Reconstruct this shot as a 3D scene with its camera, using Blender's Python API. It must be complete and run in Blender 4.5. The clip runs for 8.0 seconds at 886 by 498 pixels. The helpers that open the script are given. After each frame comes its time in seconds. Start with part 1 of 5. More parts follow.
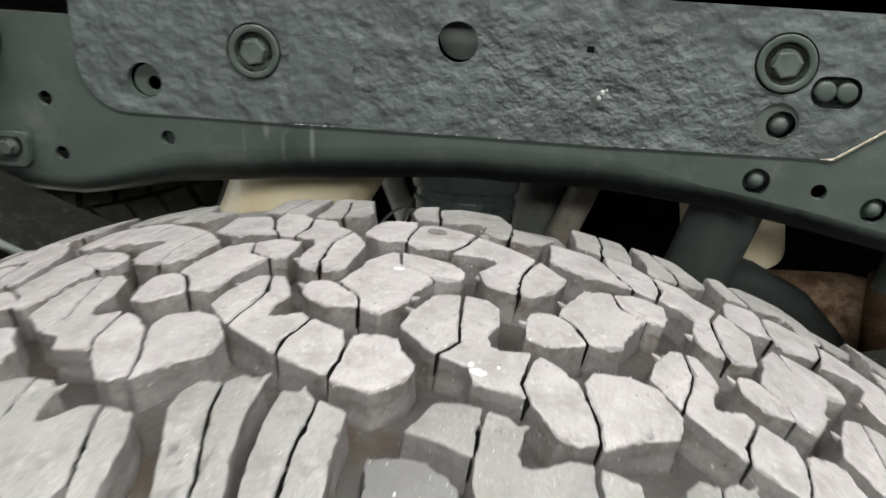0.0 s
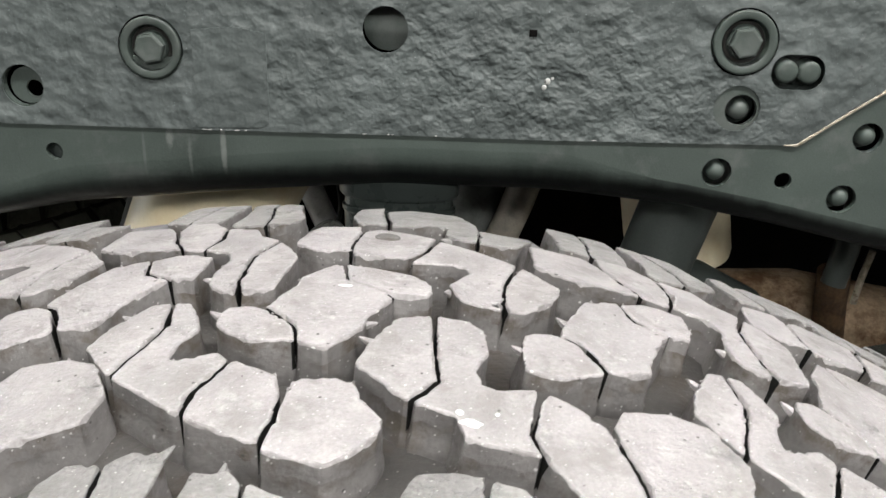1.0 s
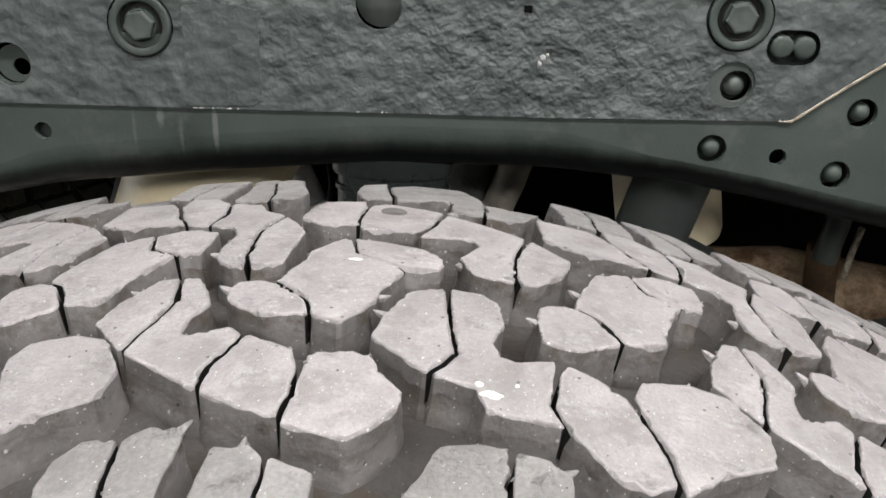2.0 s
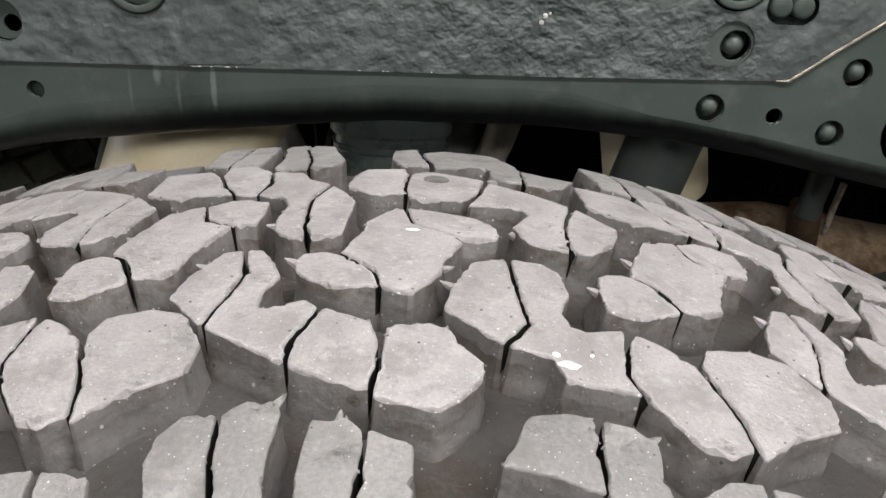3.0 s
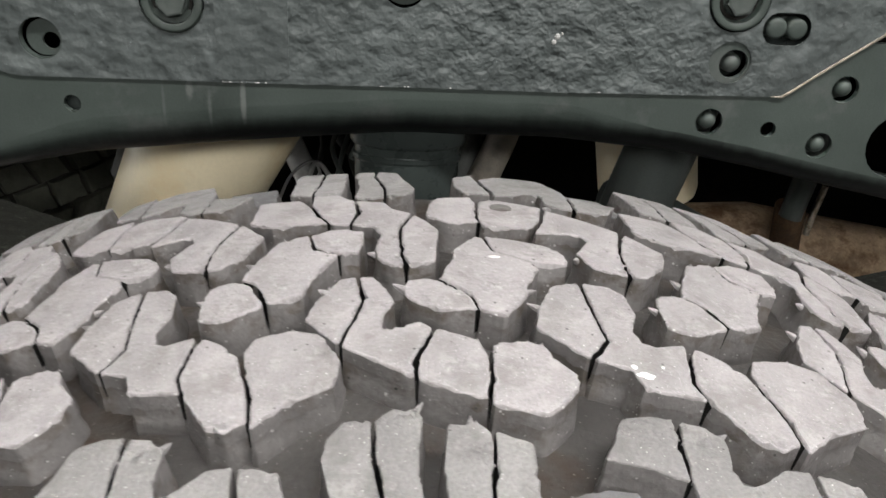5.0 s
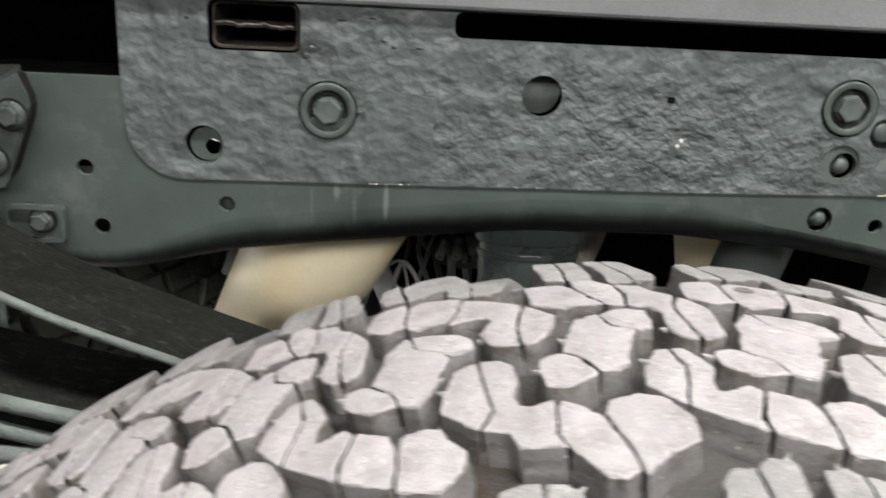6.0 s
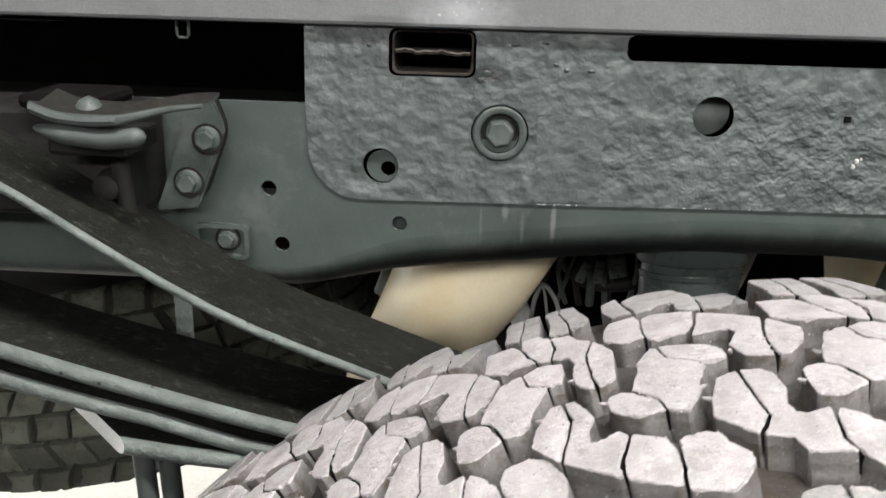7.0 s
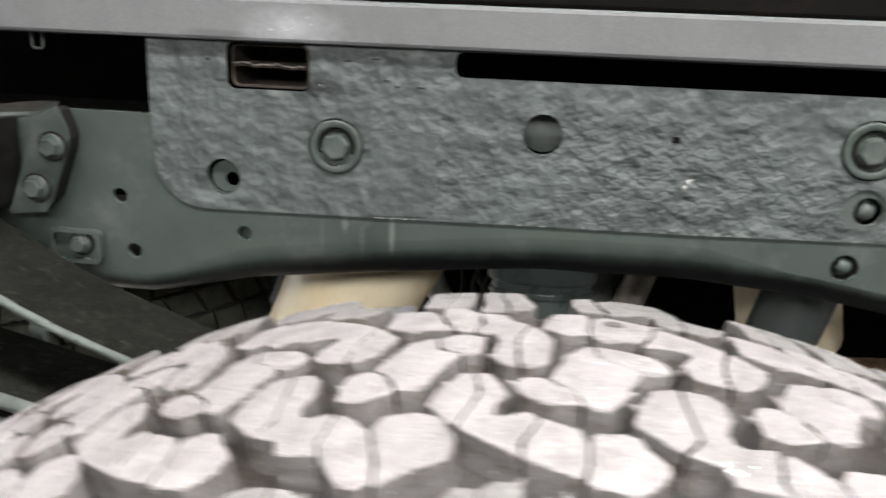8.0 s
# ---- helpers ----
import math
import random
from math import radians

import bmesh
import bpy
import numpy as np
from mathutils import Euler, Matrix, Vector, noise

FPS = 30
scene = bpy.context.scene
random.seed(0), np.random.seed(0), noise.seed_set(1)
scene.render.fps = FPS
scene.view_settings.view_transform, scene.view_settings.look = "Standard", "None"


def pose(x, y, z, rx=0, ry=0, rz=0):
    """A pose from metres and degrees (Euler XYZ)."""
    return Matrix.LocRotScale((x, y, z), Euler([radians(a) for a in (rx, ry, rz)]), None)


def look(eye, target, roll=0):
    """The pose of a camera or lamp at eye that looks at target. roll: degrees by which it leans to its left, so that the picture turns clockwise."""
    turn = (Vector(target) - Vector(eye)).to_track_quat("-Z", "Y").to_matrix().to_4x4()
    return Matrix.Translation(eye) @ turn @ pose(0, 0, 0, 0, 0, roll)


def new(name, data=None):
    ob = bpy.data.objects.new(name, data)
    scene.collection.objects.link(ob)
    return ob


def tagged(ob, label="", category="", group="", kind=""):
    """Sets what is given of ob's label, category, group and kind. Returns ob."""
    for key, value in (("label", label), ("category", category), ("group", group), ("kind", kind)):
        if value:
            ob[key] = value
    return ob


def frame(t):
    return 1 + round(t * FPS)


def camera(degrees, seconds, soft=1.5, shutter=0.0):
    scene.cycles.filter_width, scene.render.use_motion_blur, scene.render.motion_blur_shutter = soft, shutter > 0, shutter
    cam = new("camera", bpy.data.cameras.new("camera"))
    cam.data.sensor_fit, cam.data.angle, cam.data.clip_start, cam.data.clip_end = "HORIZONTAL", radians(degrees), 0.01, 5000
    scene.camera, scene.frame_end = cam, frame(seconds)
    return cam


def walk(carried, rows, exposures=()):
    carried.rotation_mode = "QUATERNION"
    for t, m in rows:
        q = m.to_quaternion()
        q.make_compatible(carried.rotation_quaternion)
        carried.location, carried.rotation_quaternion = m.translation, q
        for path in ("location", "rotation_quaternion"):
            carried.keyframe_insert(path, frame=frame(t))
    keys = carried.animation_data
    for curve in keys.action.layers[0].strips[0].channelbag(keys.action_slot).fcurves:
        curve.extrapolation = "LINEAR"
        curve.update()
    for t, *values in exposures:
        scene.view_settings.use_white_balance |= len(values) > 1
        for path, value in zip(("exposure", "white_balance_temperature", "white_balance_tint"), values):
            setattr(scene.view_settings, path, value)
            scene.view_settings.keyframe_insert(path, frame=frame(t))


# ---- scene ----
cam = camera(54.5, 8.0, soft=1.5, shutter=0.42)
PATH = [
    (0, (0.011, 0.053, 1.063), (-0.224, 1.878, 0.28), 2.8),
    (0.2, (0.0067, 0.0839, 1.0526), (-0.1876, 1.9205, 0.285), 2.83),
    (0.5, (0.001, 0.109, 1.042), (-0.131, 1.953, 0.277), 3.0),
    (0.8, (0.0, 0.1179, 1.0376), (-0.0841, 1.9719, 0.2922), 2.08),
    (1, (-0.007, 0.115, 1.033), (-0.062, 1.972, 0.291), 2.1),
    (1.2, (-0.01, 0.118, 1.032), (-0.042, 1.973, 0.285), 2.3),
    (2.3, (-0.019, 0.116, 1.029), (-0.026, 1.938, 0.204), 2.0),
    (2.5, (-0.027, 0.118, 1.031), (0.006, 1.922, 0.169), 2.7),
    (3, (-0.037, 0.115, 1.034), (0.024, 1.913, 0.158), 2.9),
    (3.5, (-0.041, 0.113, 1.032), (0.054, 1.908, 0.156), 3.4),
    (4, (-0.049, 0.115, 1.024), (0.059, 1.906, 0.139), 3.7),
    (4.2, (-0.054, 0.113, 1.025), (0.069, 1.906, 0.148), 4.1),
    (5.3, (-0.085, 0.082, 1.064), (0.039, 1.866, 0.169), 3.4),
    (5.5, (-0.1018, 0.0797, 1.0638), (0.0242, 1.8707, 0.1826), 3.29),
    (5.7, (-0.126, 0.0673, 1.0665), (0.0014, 1.8982, 0.2718), 3.19),
    (6, (-0.168, 0.058, 1.058), (-0.058, 1.94, 0.389), 3.2),
    (6.2, (-0.1925, 0.0548, 1.0578), (-0.1052, 1.9411, 0.3988), 2.65),
    (6.5, (-0.22, 0.051, 1.044), (-0.207, 1.948, 0.41), 2.3),
    (6.7, (-0.229, 0.0489, 1.0477), (-0.2713, 1.9446, 0.4117), 1.73),
    (7, (-0.2231, 0.0427, 1.0543), (-0.3345, 1.9419, 0.4374), 1.51),
    (7.3, (-0.191, 0.0424, 1.0627), (-0.3612, 1.9389, 0.4509), 1.78),
    (7.5, (-0.171, 0.04, 1.061), (-0.358, 1.939, 0.462), 2.2),
    (7.8, (-0.1136, 0.0458, 1.0614), (-0.3269, 1.9433, 0.4662), 1.94),
    (8, (-0.061, 0.051, 1.058), (-0.288, 1.951, 0.475), 2.1),
]
EXPOSURES = [(0, -0.05, 6500, 5), (0.5, 0.1, 6500, 6), (1.2, 0.1, 6500, 8), (2.3, -0.24, 6500, 10), (4.2, -0.26, 6500, 10), (5.3, -0.2, 6500, 9), (6.0, 0.26, 6500, 9), (7.0, 0.4, 6500, 10), (8.0, 0.37, 6500, 10.5)]
walk(cam, [(t, look(eye, target, roll)) for t, eye, target, roll in PATH], EXPOSURES)

# ---- light ----
world = bpy.data.worlds.new("garage_air")
scene.world = world
world.use_nodes = True
wn = world.node_tree.nodes
wn["Background"].inputs["Color"].default_value = (0.75, 0.8, 0.9, 1)
wn["Background"].inputs["Strength"].default_value = 0.02


def tube_light(x, y, z, length, width, watts, colour, tilt=0.0):
    """A ceiling batten; tilted ones are added front light: housing, diffuser and the lamp that it holds."""
    root = tagged(new("batten_light"), "added front light, a white batten with a long diffuser tilted from the wall" if tilt else "white ceiling batten light with a long diffuser", "batten light", "batten lights")
    root.matrix_basis = pose(x, y, z, tilt)
    bm = bmesh.new()
    add_box(bm, (-length / 2, -width / 2, 0), (length / 2, width / 2, 0.051), 0.006)
    part("housing", bm, M["white_metal"], root)
    bm = bmesh.new()
    add_box(bm, (-length / 2 + 0.02, -width / 2 + 0.02, -0.012), (length / 2 - 0.02, width / 2 - 0.02, 0.0), 0.004)
    part("diffuser", bm, M["diffuser"], root)
    lamp = bpy.data.lights.new("batten_lamp", "AREA")
    lamp.shape, lamp.size, lamp.size_y, lamp.energy, lamp.color = "RECTANGLE", length, width, watts, colour
    ob = new("batten_lamp", lamp)
    ob.parent = root
    ob.location = (0, 0, -0.03)


# ---- mesh helpers ----
def part(name, bm, material, parent=None, label="", at=None, smooth=False):
    """One mesh object from a bmesh, under a thing where one is given."""
    bmesh.ops.recalc_face_normals(bm, faces=bm.faces)
    me = bpy.data.meshes.new(name)
    bm.to_mesh(me)
    bm.free()
    me.materials.append(material)
    if smooth:
        me.polygons.foreach_set("use_smooth", [True] * len(me.polygons))
        me.set_sharp_from_angle(angle=radians(40))
    ob = new(name, me)
    if parent:
        ob.parent = parent
    if at is not None:
        ob.matrix_basis = at
    if label:
        tagged(ob, label)
    return ob


def add_box(bm, lo, hi, bevel=0.0):
    made = bmesh.ops.create_cube(bm, size=1.0)["verts"]
    for v in made:
        v.co = Vector([lo[i] + (v.co[i] + 0.5) * (hi[i] - lo[i]) for i in range(3)])
    if bevel:
        edges = list({e for v in made for e in v.link_edges})
        bmesh.ops.bevel(bm, geom=edges, offset=bevel, segments=2, profile=0.5, affect="EDGES")
    return made


def add_tube(bm, points, radius, sides=16, caps=True):
    """A round tube along points; radius may be one number or one for each point."""
    points = [Vector(p) for p in points]
    radii = radius if isinstance(radius, (list, tuple)) else [radius] * len(points)
    rings = []
    for i, p in enumerate(points):
        ahead = (points[min(i + 1, len(points) - 1)] - points[max(i - 1, 0)]).normalized()
        side = ahead.cross(Vector((0.13, 0.31, 0.94))).normalized()
        up = side.cross(ahead)
        rings.append([bm.verts.new(p + radii[i] * (math.cos(a) * side + math.sin(a) * up)) for a in [2 * math.pi * k / sides for k in range(sides)]])
    for a, b in zip(rings, rings[1:]):
        for k in range(sides):
            bm.faces.new((a[k], a[(k + 1) % sides], b[(k + 1) % sides], b[k]))
    if caps:
        bm.faces.new(rings[0])
        bm.faces.new(rings[-1])


def add_lathe(bm, profile, sides, axis="y", centre=(0, 0, 0), closed=False, caps=True):
    """Turns a profile of (along, radius) round an axis."""
    rings = []
    for along, r in profile:
        ring = []
        for k in range(sides):
            a = 2 * math.pi * k / sides
            c, s = r * math.cos(a), r * math.sin(a)
            v = {"y": (s, along, c), "z": (c, s, along), "x": (along, c, s)}[axis]
            ring.append(bm.verts.new(Vector(centre) + Vector(v)))
        rings.append(ring)
    pairs = list(zip(rings, rings[1:])) + ([(rings[-1], rings[0])] if closed else [])
    for a, b in pairs:
        for k in range(sides):
            bm.faces.new((a[k], a[(k + 1) % sides], b[(k + 1) % sides], b[k]))
    if caps and not closed:
        for ring in (rings[0], rings[-1]):
            bm.faces.new(ring)


def circle(x, z, r, sides=28):
    return [(x + r * math.cos(2 * math.pi * k / sides), z + r * math.sin(2 * math.pi * k / sides)) for k in range(sides)]


def stadium(x0, x1, z0, z1, r, steps=5):
    """A rectangle with rounded corners, anticlockwise."""
    out = []
    for cx, cz, a0 in ((x1 - r, z0 + r, -90), (x1 - r, z1 - r, 0), (x0 + r, z1 - r, 90), (x0 + r, z0 + r, 180)):
        out += [(cx + r * math.cos(radians(a0 + 90 * k / steps)), cz + r * math.sin(radians(a0 + 90 * k / steps))) for k in range(steps + 1)]
    return out


def add_sheet(bm, outer, holes, y0, y1):
    """A plate in the xz plane from y0 (front) to y1 (back), with openings that go through it."""
    fronts = []
    for y in (y0, y1):
        edges, loops = [], []
        for loop in [outer] + holes:
            vs = [bm.verts.new((x, y, z)) for x, z in loop]
            loops.append(vs)
            edges += [bm.edges.new((vs[i], vs[(i + 1) % len(vs)])) for i in range(len(vs))]
        bmesh.ops.triangle_fill(bm, use_beauty=True, use_dissolve=False, edges=edges)
        fronts.append(loops)
    for a, b in zip(*fronts):
        for i in range(len(a)):
            j = (i + 1) % len(a)
            bm.faces.new((a[i], a[j], b[j], b[i]))


# ---- materials ----
M = {}


def surface(name, colour, rough=0.6, metal=0.0, grain=400.0, grain_bump=0.1, grain_tone=0.14, blotch=12.0, dark=0.7, light=1.25, patch=None, patch_amount=0.5, patch_scale=25.0,
            speck=None, speck_scale=900.0, speck_cut=0.06, lumps=0.0, lump_scale=60.0, lump_depth=0.004, lump_detail=7.0, lump_turn=None, lump_vary=0.0, pits=None, pit_scale=500.0, pit_cut=0.05, spread=0.0, coat=0.0, spec=0.36, swell=None, zone=None, spots=(), cover=None, scuff=None, drag=None):
    """A painted, rubber, metal or stone surface with grain, blotches, patches of a second colour, specks and lumps.

    swell: (scale, depth) of broad soft lumps; zone: (x, z, half width, half height) of the field in which the fine
    lumps stand;
    drag: how scuffs are drawn out along x, y and z; spots: smears (x, z, half width, half height, colour, amount);
    cover: dark colour of underseal runs and painted-in shade, laid where the mesh's "cover" says so."""
    mat = bpy.data.materials.new(name)
    mat.use_nodes = True
    nt = mat.node_tree
    N, L = nt.nodes, nt.links
    bsdf = N["Principled BSDF"]
    bsdf.inputs["Metallic"].default_value = metal
    bsdf.inputs["Coat Weight"].default_value = coat
    bsdf.inputs["Specular IOR Level"].default_value = spec
    geo = N.new("ShaderNodeTexCoord").outputs["Object"]

    def tex(scale, detail=6.0, roughness=0.6, pull=None):
        n = N.new("ShaderNodeTexNoise")
        n.inputs["Scale"].default_value, n.inputs["Detail"].default_value, n.inputs["Roughness"].default_value = scale, detail, roughness
        if pull:
            m = N.new("ShaderNodeMapping")
            m.inputs["Scale"].default_value = pull
            L.new(geo, m.inputs["Vector"])
            L.new(m.outputs[0], n.inputs["Vector"])
        else:
            L.new(geo, n.inputs["Vector"])
        return n.outputs["Fac"]

    def ramp(value, lo, hi, a, b):
        n = N.new("ShaderNodeMapRange")
        n.inputs["From Min"].default_value, n.inputs["From Max"].default_value = lo, hi
        n.inputs["To Min"].default_value, n.inputs["To Max"].default_value = a, b
        L.new(value, n.inputs["Value"])
        return n.outputs["Result"]

    def mix(fac, a, b, kind="MIX"):
        n = N.new("ShaderNodeMix")
        n.data_type, n.blend_type = "RGBA", kind
        for value, slot in ((fac, 0), (a, 6), (b, 7)):
            if isinstance(value, (int, float)):
                n.inputs[slot].default_value = value
            elif isinstance(value, tuple):
                n.inputs[slot].default_value = (*value, 1)
            else:
                L.new(value, n.inputs[slot])
        return n.outputs[2]

    def add(a, b, gain):
        """a + gain * (b - 0.5)"""
        n = N.new("ShaderNodeMath")
        n.operation = "MULTIPLY_ADD"
        L.new(b, n.inputs[0])
        n.inputs[1].default_value = gain
        m = N.new("ShaderNodeMath")
        m.operation = "ADD"
        L.new(a, m.inputs[0])
        m.inputs[1].default_value = -gain / 2
        L.new(m.outputs[0], n.inputs[2])
        return n.outputs[0]

    def field(x, z, rx, rz):
        """One in the middle of an ellipse on an upright face, nought at its rim."""
        n = N.new("ShaderNodeMapping")
        n.vector_type = "TEXTURE"
        n.inputs["Location"].default_value, n.inputs["Scale"].default_value = (x, 0, z), (rx, 1000, rz)
        L.new(geo, n.inputs["Vector"])
        g = N.new("ShaderNodeTexGradient")
        g.gradient_type = "SPHERICAL"
        L.new(n.outputs[0], g.inputs["Vector"])
        return g.outputs["Fac"]

    def grey(value):
        n = N.new("ShaderNodeCombineColor")
        for i in range(3):
            L.new(value, n.inputs[i])
        return n.outputs[0]

    col = mix(1.0, colour, grey(ramp(tex(blotch), 0.3, 0.7, dark, light)), "MULTIPLY")
    col = mix(1.0, col, grey(ramp(tex(grain, 3.0), 0.25, 0.75, 1 - grain_tone, 1 + grain_tone)), "MULTIPLY")
    if patch:
        col = mix(ramp(tex(patch_scale, 8.0, 0.7), 0.62 - 0.25 * patch_amount, 0.72 - 0.2 * patch_amount, 0.0, 1.0), col, patch)
    if scuff:
        torn = ramp(tex(70.0, 3.0, 0.6), 0.48, 0.66, 0.0, 0.75)
        col = mix(torn, col, mix(ramp(tex(190.0, 4.0, 0.8, drag), 0.54, 0.66, 0.0, 1.0), col, scuff))
    for sx, sz, rx, rz, tint, amount in spots:
        worn = N.new("ShaderNodeMath")
        worn.operation = "MULTIPLY"
        L.new(field(sx, sz, rx, rz), worn.inputs[0])
        L.new(ramp(tex(150.0, 6.0, 0.75), 0.3, 0.7, 0.35, 1.65), worn.inputs[1])
        col = mix(ramp(worn.outputs[0], 0.04, 0.55, 0.0, amount), col, tint)
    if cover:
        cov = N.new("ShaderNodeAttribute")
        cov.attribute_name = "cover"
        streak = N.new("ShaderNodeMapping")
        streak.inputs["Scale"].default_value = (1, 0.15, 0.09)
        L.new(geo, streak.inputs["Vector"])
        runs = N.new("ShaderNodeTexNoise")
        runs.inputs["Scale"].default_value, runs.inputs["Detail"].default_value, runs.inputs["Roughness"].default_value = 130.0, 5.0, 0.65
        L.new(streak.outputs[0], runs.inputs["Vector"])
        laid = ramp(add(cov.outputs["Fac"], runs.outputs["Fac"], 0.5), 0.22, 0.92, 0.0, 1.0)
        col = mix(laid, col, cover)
    if spread:
        info = N.new("ShaderNodeObjectInfo")
        col = mix(1.0, col, grey(ramp(info.outputs["Random"], 0.0, 1.0, 1.0 - spread, 1.0 + spread)), "MULTIPLY")
    for tint, scale, cut in ((pits, pit_scale, pit_cut), (speck, speck_scale, speck_cut), (speck, speck_scale * 2.3, speck_cut * 1.3)):
        if tint:
            v = N.new("ShaderNodeTexVoronoi")
            v.inputs["Scale"].default_value = scale
            L.new(geo, v.inputs["Vector"])
            size = N.new("ShaderNodeSeparateColor")
            L.new(v.outputs["Color"], size.inputs[0])
            less = N.new("ShaderNodeMath")
            less.operation = "SUBTRACT"
            L.new(v.outputs["Distance"], less.inputs[0])
            L.new(ramp(size.outputs[0], 0.35, 1.0, -cut, cut * 2.2), less.inputs[1])
            col = mix(ramp(less.outputs[0], 0.0, cut * 0.5, 1.0, 0.0), col, tint)
    L.new(col, bsdf.inputs["Base Color"])
    L.new(ramp(tex(blotch * 4), 0.3, 0.7, max(0.05, rough - 0.1), min(1.0, rough + 0.12)), bsdf.inputs["Roughness"])
    bump = N.new("ShaderNodeBump")
    bump.inputs["Strength"].default_value, bump.inputs["Distance"].default_value = grain_bump, 0.001
    L.new(tex(grain, 5.0), bump.inputs["Height"])
    if lumps:
        big = N.new("ShaderNodeBump")
        big.inputs["Strength"].default_value, big.inputs["Distance"].default_value = lumps, lump_depth
        n = N.new("ShaderNodeTexNoise")
        n.inputs["Scale"].default_value, n.inputs["Detail"].default_value, n.inputs["Roughness"].default_value = lump_scale, lump_detail, 0.58
        n.inputs["Distortion"].default_value = 0.1 if lump_turn else 0.0
        if lump_turn:
            place = N.new("ShaderNodeMapping")
            place.inputs["Rotation"].default_value, place.inputs["Scale"].default_value = (0, radians(lump_turn), 0), (0.92, 1, 1.08)
            L.new(geo, place.inputs["Vector"])
            L.new(place.outputs[0], n.inputs["Vector"])
        else:
            L.new(geo, n.inputs["Vector"])
        L.new(n.outputs["Fac"], big.inputs["Height"])
        if zone:
            L.new(ramp(add(field(*zone), tex(16.0, 3.0), 1.4), 0.05, 0.7, lumps * (1 - lump_vary), lumps), big.inputs["Strength"])
        L.new(bump.outputs["Normal"], big.inputs["Normal"])
        bump = big
    if scuff:
        rip = N.new("ShaderNodeBump")
        rip.inputs["Distance"].default_value = 0.0022
        L.new(torn, rip.inputs["Strength"])
        L.new(ramp(tex(210.0, 5.0, 0.75, drag), 0.5, 0.62, 0.0, 1.0), rip.inputs["Height"])
        L.new(bump.outputs["Normal"], rip.inputs["Normal"])
        bump = rip
    if swell:
        soft = N.new("ShaderNodeBump")
        soft.inputs["Strength"].default_value, soft.inputs["Distance"].default_value = 1.0, swell[1]
        L.new(tex(swell[0], 2.0, 0.45), soft.inputs["Height"])
        L.new(bump.outputs["Normal"], soft.inputs["Normal"])
        bump = soft
    L.new(bump.outputs["Normal"], bsdf.inputs["Normal"])
    M[name] = mat
    return mat


surface("tread_rubber", (0.3059, 0.2878, 0.2918), 0.47, grain=1000, grain_bump=0.7, grain_tone=0.14, blotch=60, dark=0.74, light=1.18, patch=(0.2232, 0.2090, 0.2082), patch_amount=0.4, patch_scale=85,
        speck=(0.6270, 0.6222, 0.6090), speck_scale=560, speck_cut=0.058, pits=(0.0750, 0.0703, 0.0669), pit_scale=300, pit_cut=0.06, lumps=0.65, lump_scale=230, lump_depth=0.0017, spread=0.05, scuff=(0.4370, 0.4227, 0.4184))
# Groove colour holds the shade between blocks, besides its brown dirt patches.
surface("shaded_groove_rubber", (0.0395, 0.0366, 0.0350), 0.52, grain=500, grain_bump=0.4, grain_tone=0.2, blotch=24, dark=0.6, light=1.25, patch=(0.026, 0.018, 0.012), patch_amount=0.5, patch_scale=30,
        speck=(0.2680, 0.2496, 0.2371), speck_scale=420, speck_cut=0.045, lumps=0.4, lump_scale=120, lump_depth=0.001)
# Block walls: the face's rubber, darkened in colour for the shade on walls.
surface("shaded_wall_rubber", (0.1260, 0.1187, 0.1168), 0.62, grain=520, grain_bump=0.35, grain_tone=0.16, blotch=30, dark=0.56, light=1.22, patch=(0.0655, 0.0556, 0.0470), patch_amount=0.46, patch_scale=48,
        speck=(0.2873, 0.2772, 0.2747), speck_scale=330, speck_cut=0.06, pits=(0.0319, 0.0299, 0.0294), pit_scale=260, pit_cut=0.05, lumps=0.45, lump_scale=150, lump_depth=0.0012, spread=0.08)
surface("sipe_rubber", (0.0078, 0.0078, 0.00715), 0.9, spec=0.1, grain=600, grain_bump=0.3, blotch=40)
surface("step_rubber", (0.1350, 0.1313, 0.1357), 0.5, grain=900, grain_bump=0.3, grain_tone=0.1, blotch=30, dark=0.75, light=1.2, patch=(0.0529, 0.0515, 0.0519), patch_amount=0.3, patch_scale=45,
        speck=(0.5335, 0.5124, 0.5109), speck_scale=300, speck_cut=0.06, lumps=0.4, lump_scale=120, lump_depth=0.001, spread=0.05)
surface("worn_edge", (0.2926, 0.2760, 0.2789), 0.5, grain=900, grain_bump=0.5, grain_tone=0.2, blotch=90, dark=0.8, light=1.15, patch=(0.1840, 0.1720, 0.1709), patch_amount=0.36, patch_scale=120,
        speck=(0.5226, 0.5170, 0.5002), speck_scale=430, speck_cut=0.08, pits=(0.0451, 0.0432, 0.0396), pit_scale=190, pit_cut=0.06, lumps=0.6, lump_scale=300, lump_depth=0.0012, spread=0.05)
# Upper walls: dustier, also darkened in colour for their shade.
surface("shaded_dusty_wall", (0.1419, 0.1334, 0.1324), 0.58, grain=520, grain_bump=0.35, grain_tone=0.16, blotch=30, dark=0.58, light=1.2, patch=(0.0671, 0.0570, 0.0482), patch_amount=0.46, patch_scale=70,
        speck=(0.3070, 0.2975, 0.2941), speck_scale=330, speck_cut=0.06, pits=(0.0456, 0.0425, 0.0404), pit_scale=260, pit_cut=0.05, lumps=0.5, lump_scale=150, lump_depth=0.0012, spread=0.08)
